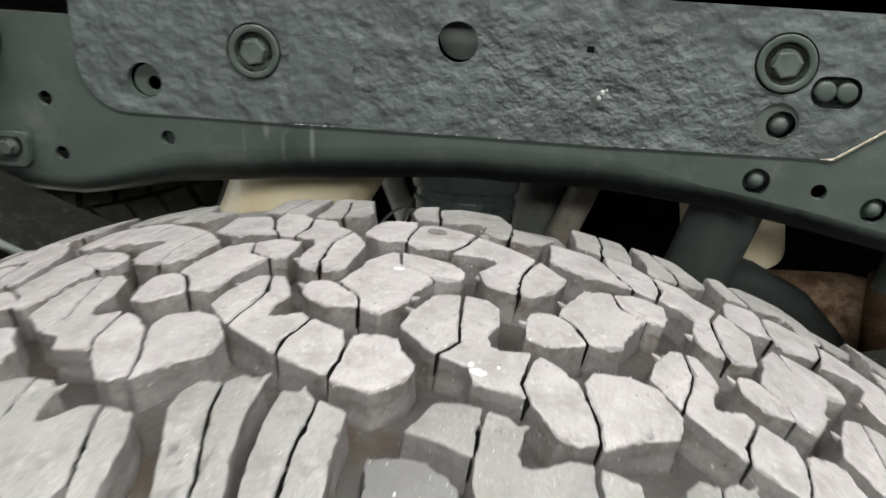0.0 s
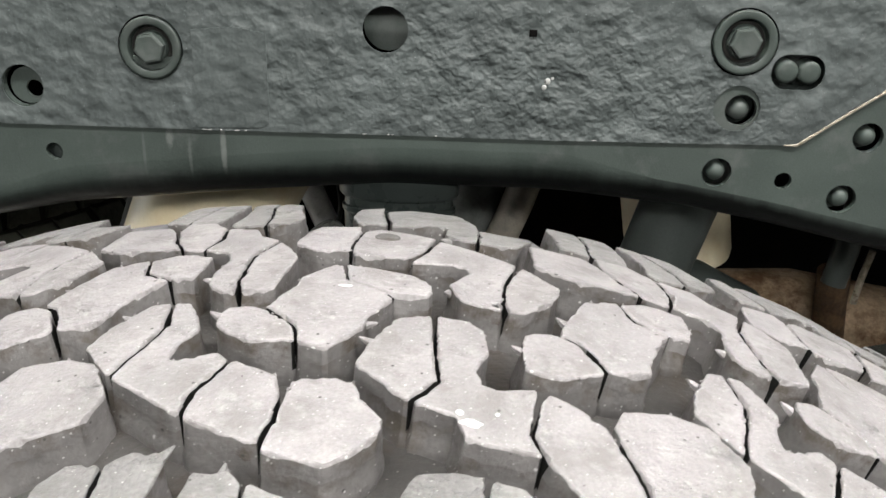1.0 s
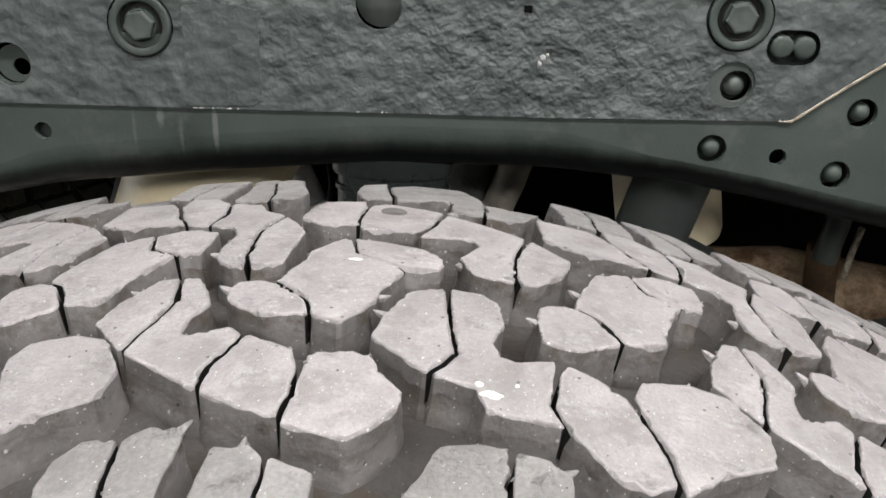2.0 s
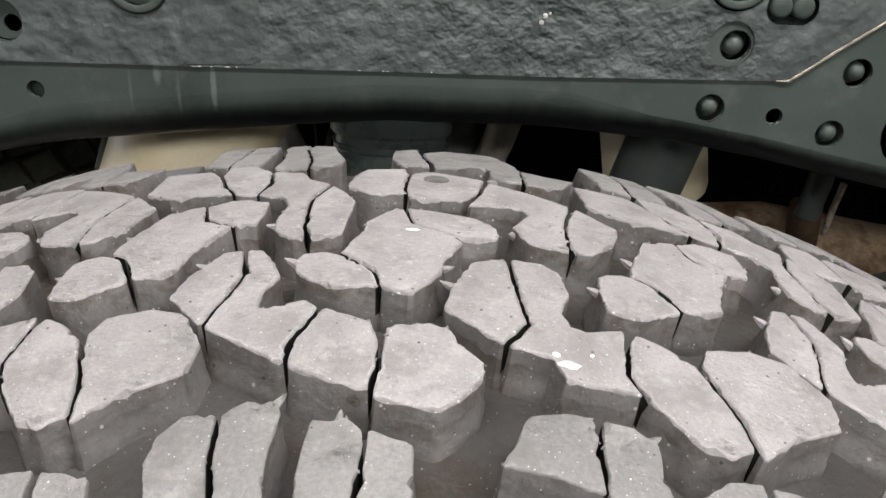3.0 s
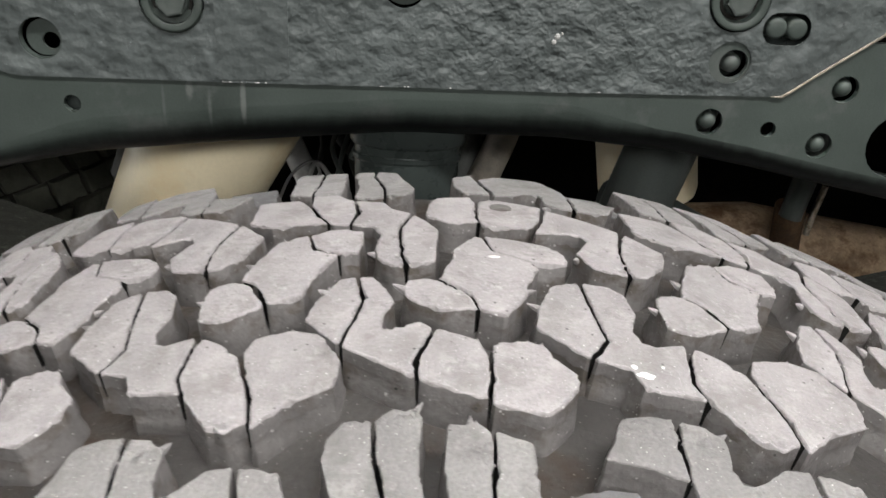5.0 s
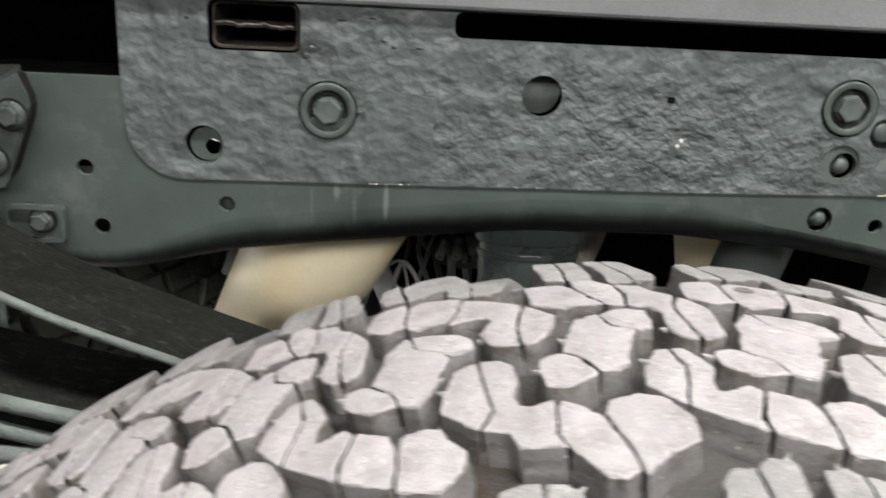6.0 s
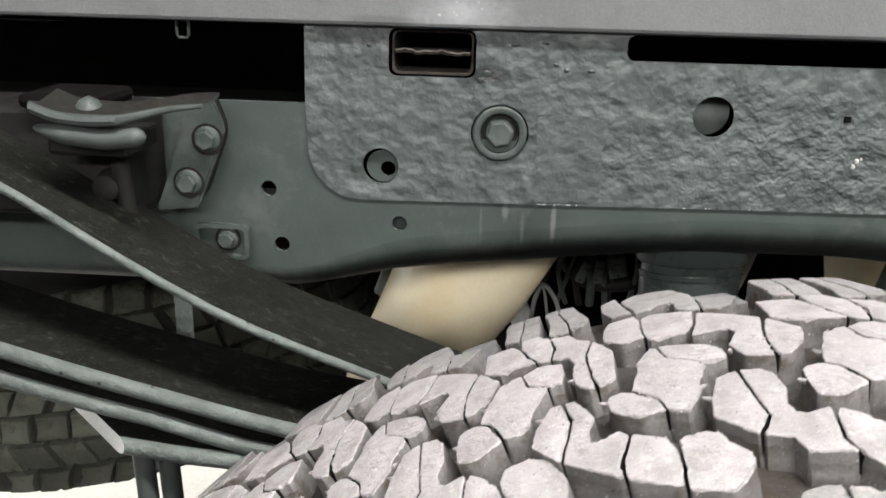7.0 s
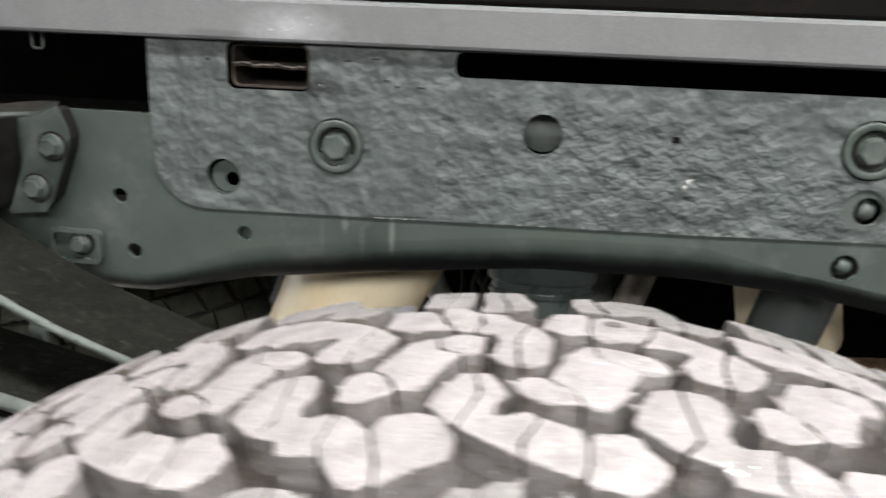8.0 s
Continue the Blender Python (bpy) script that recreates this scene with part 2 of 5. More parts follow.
surface("shoulder_rubber", (0.2285, 0.2198, 0.2192), 0.5, grain=1000, grain_bump=0.5, grain_tone=0.2, blotch=40, dark=0.74, light=1.16, patch=(0.1584, 0.1526, 0.1493), patch_amount=0.42, patch_scale=60,
        speck=(0.5338, 0.5280, 0.5002), speck_scale=430, speck_cut=0.052, pits=(0.0614, 0.0566, 0.0525), pit_scale=330, pit_cut=0.045, lumps=0.65, lump_scale=180, lump_depth=0.0017, spread=0.08, scuff=(0.3456, 0.3360, 0.3224))
surface("old_rubber", (0.092, 0.097, 0.077), 0.8, grain=500, grain_bump=0.4, blotch=12, dark=0.4, light=1.5, patch=(0.055, 0.058, 0.045), patch_amount=0.5, spread=0.2, lumps=0.9, lump_scale=80)
surface("spare_groove", (0.0312, 0.0302, 0.0250), 0.85, grain=400, grain_bump=0.4, blotch=20, dark=0.6, light=1.3)
surface("near_black_steel", (0.0046, 0.0044, 0.0041), 0.65, spec=0.3, grain=400, grain_bump=0.35, blotch=25, patch=(0.0076, 0.0063, 0.0051), patch_amount=0.3, patch_scale=35)
surface("strap_paint", (0.0488, 0.0569, 0.0536), 0.5, grain=600, grain_bump=0.2, blotch=30, dark=0.7, light=1.2, pits=(0.013, 0.013, 0.013), pit_scale=160, pit_cut=0.05)
surface("cup_paint", (0.0267, 0.0328, 0.0311), 0.3, grain=600, grain_bump=0.15, blotch=12, dark=0.8, light=1.2)
# Bend: the cover colour holds underseal runs and shade of the down-turned face.
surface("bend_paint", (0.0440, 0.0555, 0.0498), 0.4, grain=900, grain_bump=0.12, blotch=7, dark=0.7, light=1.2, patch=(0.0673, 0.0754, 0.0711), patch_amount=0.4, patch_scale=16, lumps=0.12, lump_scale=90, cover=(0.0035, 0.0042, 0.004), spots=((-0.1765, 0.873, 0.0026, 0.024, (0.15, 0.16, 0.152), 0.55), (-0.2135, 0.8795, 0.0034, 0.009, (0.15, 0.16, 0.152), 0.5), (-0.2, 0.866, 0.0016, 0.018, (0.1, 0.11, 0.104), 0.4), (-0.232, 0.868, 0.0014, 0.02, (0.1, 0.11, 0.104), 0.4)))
surface("rail_paint", (0.0440, 0.0555, 0.0498), 0.5, grain=900, grain_bump=0.12, blotch=7, dark=0.7, light=1.2, patch=(0.0673, 0.0754, 0.0711), patch_amount=0.4, patch_scale=16, lumps=0.08, lump_scale=90, spots=((-0.1765, 0.873, 0.0026, 0.024, (0.15, 0.16, 0.152), 0.55), (-0.2135, 0.8795, 0.0034, 0.009, (0.15, 0.16, 0.152), 0.5), (-0.2, 0.866, 0.0016, 0.018, (0.1, 0.11, 0.104), 0.4), (-0.232, 0.868, 0.0014, 0.02, (0.1, 0.11, 0.104), 0.4)))
surface("plate_coating", (0.0649, 0.0748, 0.0737), 0.44, grain=480, grain_bump=0.3, grain_tone=0.16, blotch=18, dark=0.8, light=1.15, patch=(0.0816, 0.0932, 0.0931), patch_amount=0.35, patch_scale=34,
        speck=(0.1631, 0.1829, 0.1866), speck_scale=260, speck_cut=0.045, pits=(0.0249, 0.0292, 0.0289), pit_scale=150, pit_cut=0.05, lumps=1.0, lump_scale=108, lump_depth=0.0036, lump_detail=2.4, lump_turn=35, lump_vary=0.72,
        swell=(52, 0.0056), zone=(0.02, 0.918, 0.23, 0.075), spots=((-0.232, 0.982, 0.02, 0.009, (0.0115, 0.0130, 0.0129), 0.9), (-0.325, 0.995, 0.03, 0.02, (0.0431, 0.0502, 0.0516), 0.5)))
surface("patch_coating", (0.0649, 0.0748, 0.0737), 0.44, grain=480, grain_bump=0.3, grain_tone=0.16, blotch=18, dark=0.88, light=1.1, lumps=0.8, lump_scale=95, lump_depth=0.0022, lump_detail=1.6, lump_turn=35, swell=(42, 0.003))
surface("sill_paint", (0.1247, 0.1287, 0.1310), 0.66, grain=700, grain_bump=0.1, blotch=6, dark=0.82, light=1.12, patch=(0.1051, 0.1089, 0.1104), patch_amount=0.3, patch_scale=10, lumps=0.12, lump_scale=60, pits=(0.0495, 0.0500, 0.0499), pit_scale=45, pit_cut=0.03,
        spots=((-0.252, 1.024, 0.045, 0.022, (0.2079, 0.2120, 0.2184), 0.8), (-0.252, 1.026, 0.016, 0.009, (0.2673, 0.2720, 0.2808), 0.7), (-0.31, 1.019, 0.03, 0.005, (0.0792, 0.0820, 0.0832), 0.7)))
# Dark steel taken to near-black: the shade under the bed is in this colour.
surface("dark_shaded_steel", (0.0039, 0.00364, 0.00345), 0.9, spec=0.06, grain=500, grain_bump=0.3, blotch=10, patch=(0.0078, 0.00585, 0.0052), patch_amount=0.3, patch_scale=18)
surface("greasy_steel", (0.0100, 0.0096, 0.0081), 0.7, spec=0.25, grain=400, grain_bump=0.35, blotch=25, patch=(0.0160, 0.0136, 0.0108), patch_amount=0.3, patch_scale=35)
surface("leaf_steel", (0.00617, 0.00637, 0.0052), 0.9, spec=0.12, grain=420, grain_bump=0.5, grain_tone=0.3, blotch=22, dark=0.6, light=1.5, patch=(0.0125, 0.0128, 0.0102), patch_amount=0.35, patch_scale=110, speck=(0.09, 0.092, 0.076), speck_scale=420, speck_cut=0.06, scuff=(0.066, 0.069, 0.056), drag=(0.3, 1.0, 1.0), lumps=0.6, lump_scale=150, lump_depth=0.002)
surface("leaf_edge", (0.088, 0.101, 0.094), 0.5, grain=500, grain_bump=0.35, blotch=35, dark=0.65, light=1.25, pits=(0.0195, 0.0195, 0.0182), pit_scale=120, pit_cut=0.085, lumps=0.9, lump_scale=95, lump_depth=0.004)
# Cut leaf ends: the daylight falling on them is put into this pale colour.
surface("lit_cut_steel", (0.5, 0.51, 0.5), 0.6, grain=500, grain_bump=0.2, blotch=30, dark=0.8, light=1.1, pits=(0.08, 0.08, 0.078), pit_scale=110, pit_cut=0.07)
surface("rusty_steel", (0.2, 0.135, 0.06), 0.9, grain=300, grain_bump=0.7, grain_tone=0.3, blotch=40, dark=0.5, light=1.5, patch=(0.42, 0.31, 0.16), patch_amount=0.5, patch_scale=45, lumps=0.6, lump_scale=90)
surface("bracket_rust", (0.085, 0.05, 0.026), 0.9, grain=300, grain_bump=0.7, grain_tone=0.3, blotch=40, dark=0.5, light=1.5, patch=(0.05, 0.032, 0.02), patch_amount=0.4, patch_scale=60, lumps=0.6, lump_scale=90)
surface("exhaust_tan", (0.40, 0.29, 0.19), 0.8, grain=300, grain_bump=0.5, grain_tone=0.25, blotch=30, dark=0.6, light=1.3, patch=(0.13, 0.07, 0.035), patch_amount=0.5, patch_scale=16, lumps=0.4, lump_scale=90)
surface("slot_rust", (0.0273, 0.0221, 0.0175), 0.85, grain=400, grain_bump=0.4, blotch=60, patch=(0.078, 0.052, 0.0325), patch_amount=0.3, patch_scale=60)
surface("cream_plastic", (0.86, 0.76, 0.54), 0.4, grain=300, grain_bump=0.03, grain_tone=0.04, blotch=6, dark=0.92, light=1.05, patch=(0.8, 0.66, 0.42), patch_amount=0.4, patch_scale=14, pits=(0.25, 0.17, 0.09), pit_scale=60, pit_cut=0.02, spots=((-0.268, 0.775, 0.02, 0.09, (0.82, 0.66, 0.4), 0.35), (-0.33, 0.76, 0.022, 0.07, (0.78, 0.66, 0.42), 0.5)))
surface("tube_paint", (0.052, 0.0611, 0.0578), 0.45, grain=600, grain_bump=0.15, blotch=12, dark=0.8, light=1.2)
surface("bare_edge", (0.273, 0.24, 0.195), 0.45, grain=300, grain_bump=0.3, blotch=90, dark=0.6, light=1.3, patch=(0.13, 0.0975, 0.065), patch_amount=0.4, patch_scale=140)
surface("pipe_zinc", (0.62, 0.63, 0.63), 0.35, metal=0.15, grain=500, grain_bump=0.1, blotch=30, dark=0.75, light=1.15)
surface("tan_pipe", (0.25, 0.225, 0.19), 0.6, grain=400, grain_bump=0.3, blotch=22, dark=0.7, light=1.2, patch=(0.15, 0.14, 0.125), patch_amount=0.5, patch_scale=30)
surface("dull_tube", (0.12, 0.128, 0.122), 0.55, grain=400, grain_bump=0.25, blotch=16, dark=0.7, light=1.2, patch=(0.07, 0.072, 0.066), patch_amount=0.4, patch_scale=30)
surface("torn_lip", (0.3, 0.275, 0.25), 0.5, grain=500, grain_bump=0.4, blotch=120, dark=0.5, light=1.3, patch=(0.1, 0.07, 0.05), patch_amount=0.3, patch_scale=150)
surface("clear_wire", (0.2621, 0.2621, 0.2533), 0.4, grain=500, blotch=30)
surface("white_paint", (0.82, 0.82, 0.8), 0.5, grain=500, blotch=60, dark=0.92, light=1.05)
surface("fleck_paint", (0.33, 0.33, 0.32), 0.55, grain=500, blotch=60, dark=0.8, light=1.1)
surface("white_metal", (0.75, 0.75, 0.74), 0.4, grain=300, grain_bump=0.02, blotch=5, dark=0.95, light=1.03)
surface("floor_concrete", (0.0715, 0.0702, 0.0669), 0.7, grain=90, grain_bump=0.3, blotch=1.3, dark=0.8, light=1.15, patch=(0.0553, 0.054, 0.052), patch_amount=0.3, patch_scale=3)
surface("wall_plaster", (0.156, 0.156, 0.15), 0.85, grain=120, grain_bump=0.3, blotch=1.1, dark=0.9, light=1.06)
mat = bpy.data.materials.new("diffuser")
mat.use_nodes = True
mat.node_tree.nodes["Principled BSDF"].inputs["Emission Color"].default_value = (1, 0.97, 0.93, 1)
mat.node_tree.nodes["Principled BSDF"].inputs["Emission Strength"].default_value = 4.0
M["diffuser"] = mat
mat = bpy.data.materials.new("daylight")
mat.use_nodes = True
mat.node_tree.nodes["Principled BSDF"].inputs["Emission Color"].default_value = (0.95, 0.98, 1.0, 1)
mat.node_tree.nodes["Principled BSDF"].inputs["Emission Strength"].default_value = 2.5
M["daylight"] = mat

# ---- the garage ----
GROUND = 0.035
ROOM = (-3.6, 3.6, -2.4, 4.2, 2.9)


def structure(name, lo, hi, material, label):
    bm = bmesh.new()
    add_box(bm, lo, hi)
    return tagged(part(name, bm, material), label, name.split("_")[0], "", "structure")


x0, x1, y0, y1, top = ROOM
structure("floor", (x0, y0, GROUND - 0.1), (x1, y1, GROUND), M["floor_concrete"], "grey worn concrete garage floor, sunlit inside the doorway")
structure("ceiling", (x0, y0, top), (x1, y1, top + 0.1), M["wall_plaster"], "plain grey plastered garage ceiling")
for lo, hi in (((x0 - 0.1, y1, GROUND), (-1.5, y1 + 0.1, top)), ((1.2, y1, GROUND), (x1 + 0.1, y1 + 0.1, top)), ((-1.5, y1, GROUND + 2.08), (1.2, y1 + 0.1, top))):
    structure("wall_north", lo, hi, M["wall_plaster"], "plain grey plastered garage wall beside a wide open doorway")
structure("ground", (-9, y1 + 0.1, GROUND - 0.1), (9, 7.9, GROUND), M["floor_concrete"], "grey concrete yard outside the garage")
structure("backdrop", (-9, 8, GROUND - 0.1), (9, 8.1, 6), M["daylight"], "plain bright overcast daylight outside the doorway")
structure("wall_south", (x0 - 0.1, y0 - 0.1, GROUND), (x1 + 0.1, y0, top), M["wall_plaster"], "plain grey plastered garage wall")
for lo, hi in (((x0 - 0.1, y0, GROUND), (x0, 1.15, top)), ((x0 - 0.1, 2.15, GROUND), (x0, y1, top)), ((x0 - 0.1, 1.15, GROUND + 2.08), (x0, 2.15, top))):
    structure("wall_west", lo, hi, M["wall_plaster"], "plain grey plastered garage wall beside an open doorway")
structure("wall_east", (x1, y0, GROUND), (x1 + 0.1, y1, top), M["wall_plaster"], "plain grey plastered garage wall")
LAMP = (1.0, 0.975, 0.95)
for lx in (0.0, 1.7):
    tube_light(lx, -0.2, 2.85, 1.5, 0.16, 80, LAMP)
# Added front light: unseen battens that brighten the rail, plate and funnel.
for lx in (-0.8, 0.9):
    tube_light(lx, -2.3, 2.15, 1.5, 0.16, 36, LAMP, 48)
day = bpy.data.lights.new("doorway_daylight", "AREA")
day.shape, day.size, day.size_y, day.energy, day.color = "RECTANGLE", 0.98, 2.0, 28, (0.96, 0.98, 1.0)
ob = new("doorway_daylight", day)
ob.matrix_basis = pose(x0 - 0.06, 1.65, GROUND + 1.04, 90, 0, -90)

sun = bpy.data.lights.new("sun", "SUN")
sun.energy, sun.angle, sun.color = 46.0, radians(0.5), (1.0, 0.95, 0.88)
ob = new("sun", sun)
ob.matrix_basis = look((-4.0, 0.4, 2.6), (0.0, 0.0, 0.0))

# ---- the tyre ----
TYRE_X, TYRE_Y, TYRE_Z, TYRE_R = -0.051, 0.310, 0.485, 0.455
LUG = 0.0115          # tread depth


def tread_radius(v):
    """The tread's outer radius at v metres from the tyre's middle plane."""
    d = abs(v)
    if v > 0:
        return TYRE_R - 1.04 * d * d - 2.0 * max(0.0, d - 0.095) ** 2
    return TYRE_R - 1.15 * d * d - 7.0 * max(0.0, d - 0.083) ** 2


# Block outlines, in millimetres: along the tread from the block group's mark, and across it from the middle plane.
LONG_GROUP = [
    [(-15, -29), (-13, -19), (-8, -7), (0, -3), (1, -17), (2, -25), (2.6, -32), (-3, -40)],
    [(1.8, -3.4), (9, -4), (13, -8), (14, -18), (11, -26), (13, -31), (16, -33), (24.8, -30.2), (23.4, -40), (22.4, -46), (25, -52), (10, -50), (8, -43), (-1, -40.6), (4.2, -32.5), (3.4, -25), (2.5, -17)],
    [(26.8, -31.6), (28.5, -31.4), (34.2, -34.6), (39.4, -39.8), (41.8, -46.5), (44.6, -54.5), (45.8, -62), (41, -65.3), (35, -63.8), (26.5, -52.5), (24.2, -46), (25.2, -40)],
    [(41.4, -37.5), (44.6, -32), (55.5, -29.5), (64, -31.5), (70.5, -42), (69, -51), (57, -57), (47.6, -64.5), (46.4, -54), (43.5, -46.3)],
]
SHORT_GROUP = [
    [(-12, -26), (-10, -17), (-4, -6), (0, -5), (2, -17), (0, -26), (-2, -32), (-3, -37)],
    [(1.6, -5), (5, -5), (9, -12), (11, -18), (8, -25), (8, -31), (10, -31.5), (14, -30), (18, -28), (21, -31), (18.6, -37), (16, -43), (16, -50), (-1.6, -38), (-0.4, -32), (1.6, -26), (3.5, -17)],
    [(22.6, -31), (33, -36), (34.8, -42), (34.6, -49), (33.4, -57), (24, -54), (17.6, -51), (17.6, -44), (20.2, -38)],
    [(36.4, -37), (45, -35), (49, -36), (53, -43), (57, -48), (56, -53), (53, -57), (48, -62), (35, -59), (36.2, -49), (36.6, -42)],
]
MIDDLE_GROUP = [
    [(-23, -10), (-22, -7), (-16, -6), (-10, -10.6), (-6.6, -14.4), (-5, -21), (-14, -22), (-20, -19), (-22.5, -15)],
    [(-14, -5), (-9, 8), (-9, 13), (-2.5, 24), (-0.5, 24), (1.6, 13.6), (13, 7), (14, 4), (9, -8), (9, -13), (2.5, -24), (-3.4, -21.5), (-5.4, -13.6), (-9.4, -9.4)],
    [(0.8, 24.5), (14, 22), (20, 19), (22.5, 15), (23, 10), (22, 7), (14.6, 6.8), (3, 13.6)],
]
MIDDLE_LONG = [
    [(-22, -7), (-19.5, -5), (-15, -3.8), (-10, -6.2), (-6.4, -11.3), (-4.2, -17.8), (-8.5, -20.5), (-13.5, -23.5), (-19.5, -23.5), (-22, -22.5), (-22.5, -14)],
    [(-13.2, -2.5), (-9, 9), (-4, 21), (5, 25.5), (6.5, 19.5), (8, 14), (16.5, 10), (11, -1.5), (8.5, -8.5), (8, -13.5), (3, -16), (-2.4, -17), (-4.6, -10.6), (-8.4, -4.8)],
    [(6.6, 25), (13.5, 29.5), (18.5, 29.5), (24, 27.5), (24.5, 18.5), (23, 11.5), (18.5, 11), (17.2, 11.6), (12.8, 13.6), (9.6, 15.4), (8.2, 19.8)],
]
FAR_LONG = [
    [(-8, -39.5), (-11, -36), (-15, -31), (-18.5, -27.5), (-18, -24), (-15, -15.5), (-7, -6), (-2.5, -5.5), (-2, -10.5), (-2.5, -22.5), (-4.5, -29.5)],
    [(18.5, -55.5), (6, -49), (-6, -41), (-2.8, -30), (-0.9, -22.5), (-0.4, -10.5), (-0.9, -5.8), (3.5, -6), (10.5, -8), (14, -17.5), (8, -28.5), (10, -32.5), (13.5, -33.5), (26.3, -31), (21.5, -42)],
    [(43.5, -59.5), (38.5, -64), (20.2, -58), (23.2, -43), (28, -35), (35, -34), (44, -34.5), (45, -44)],
    [(63.5, -46.5), (61, -58.5), (58.5, -63.5), (46.5, -65.5), (45.2, -59), (46.6, -44), (45.8, -38), (56, -37), (63, -42.5)],
]
FAR_SHORT = [
    [(-4, -42), (-8, -36), (-11.5, -28.5), (-11, -21.5), (-9.5, -5.5), (-2, -3), (-0.5, -9), (0, -21), (0, -30.5)],
    [(16.5, -58), (7, -56), (4, -48.5), (-2.5, -44), (1.6, -31), (1.6, -21), (1.2, -9), (-0.2, -3), (3, -2.5), (6, -4.5), (8, -8), (8.5, -14.5), (6.5, -24.5), (10, -32), (17, -34), (15.5, -41.5), (15, -47.5)],
    [(32.5, -55.5), (33, -66.5), (24.5, -66.5), (18.2, -58), (16.8, -47.5), (17.2, -41.5), (18.6, -34), (23.5, -34.5), (28, -43)],
    [(52.5, -40), (52.5, -62), (38, -62), (34.2, -55), (29.8, -43), (26, -36), (44.5, -35)],
]
LONG_SHOULDER = [
    [(-5, -74), (-2, -70), (1, -62), (6, -60), (14, -60), (13.4, -70), (13.6, -78), (4, -75)],
    [(15.6, -60.5), (22, -62), (26, -65), (25, -73), (26, -77), (29, -78), (33, -76), (38, -72), (45, -71), (45, -77), (47, -84), (49, -96), (40, -106), (22, -104), (15, -86), (14.6, -78)],
    [(46.8, -71.5), (52, -72), (57, -73), (60, -82), (60, -98), (52, -106), (50.6, -96), (48.8, -84)],
    [(-13, -80.5), (-4, -77.8), (3, -78.2), (11.5, -83), (12.5, -88), (14, -104), (-8, -106), (-11, -92)],
]
SHORT_SHOULDER = [
    [(-4, -76), (-3, -69), (1, -65), (6, -64.5), (6.2, -74), (7.4, -80), (8.6, -86), (11, -97), (10.5, -108), (3, -106), (0, -90), (-2.4, -82)],
    [(7.4, -64.4), (11, -61.5), (16, -61), (18, -64), (17, -73), (17, -79), (18, -86), (20, -100), (19, -108), (12, -108), (12.6, -97), (10.2, -86), (8.8, -79), (7.8, -73)],
    [(24, -66), (28, -66), (30, -65), (33.6, -68), (33.2, -77), (32.4, -83), (32.4, -108), (24, -107), (23, -90), (23, -77)],
    [(35, -68), (43, -71), (43, -77), (43, -86), (44, -100), (43, -108), (34.2, -108), (34, -83), (34.8, -77)],
]


def soften(loop, cut):
    """Cuts the corners of an outline by at most cut millimetres."""
    out = []
    for i, p in enumerate(loop):
        a, b = loop[i - 1], loop[(i + 1) % len(loop)]
        for q in (a, b):
            d = math.dist(p, q)
            k = min(cut / d, 0.3)
            out.append((p[0] + (q[0] - p[0]) * k, p[1] + (q[1] - p[1]) * k))
    return out


def inset(loop, d):
    """An outline moved inwards by d (anticlockwise or clockwise)."""
    area = sum(p[0] * q[1] - q[0] * p[1] for p, q in zip(loop, loop[1:] + loop[:1]))
    sign = 1 if area > 0 else -1
    out = []
    for i, p in enumerate(loop):
        a, b = Vector(loop[i - 1]), Vector(loop[(i + 1) % len(loop)])
        p = Vector(p)
        e, f = (p - a).normalized(), (b - p).normalized()
        n = Vector((-(e.y + f.y), e.x + f.x)) * sign
        m = n.normalized() if n.length > 1e-6 else Vector((-e.y, e.x)) * sign
        k = d / max(0.5, math.sqrt(max(0.05, (1 + e.dot(f)) / 2)))
        out.append(tuple(p + m * k))
    return out


def on_tread(u, v, down, inner=False):
    """The place of a point u, v millimetres along and across, down metres below the tread's face, round the tyre's own middle; inner: on the side towards the truck, before the block is turned."""
    r = tread_radius(abs(v) / 1000 if inner else v / 1000) - down
    a = u / 1000 / TYRE_R
    return Vector((r * math.sin(a), v / 1000, r * math.cos(a)))


def ragged(loop, step=1.6, size=0.17):
    """An outline cut into short steps, each moved a little: a worn, torn rubber edge."""
    out = []
    for a, b in zip(loop, loop[1:] + loop[:1]):
        n = max(1, round(math.dist(a, b) / step))
        for k in range(n):
            q = (a[0] + (b[0] - a[0]) * k / n, a[1] + (b[1] - a[1]) * k / n)
            d = noise.noise_vector(Vector((q[0] * 0.9 + 7, q[1] * 0.9, 3.3))) + 0.9 * noise.noise_vector(Vector((q[0] * 0.27, q[1] * 0.27 + 3, 8.1)))
            out.append((q[0] + d.x * size * 2, q[1] + d.y * size * 2))
    return out


def near_loop(p, others):
    """How far a point lies from the nearest of some outlines."""
    best = 1e9
    for loop in others:
        for a, b in zip(loop, loop[1:] + loop[:1]):
            a, b = Vector(a), Vector(b)
            k = max(0.0, min(1.0, (p - a).dot(b - a) / max(1e-9, (b - a).length_squared)))
            best = min(best, (a + (b - a) * k - p).length)
    return best


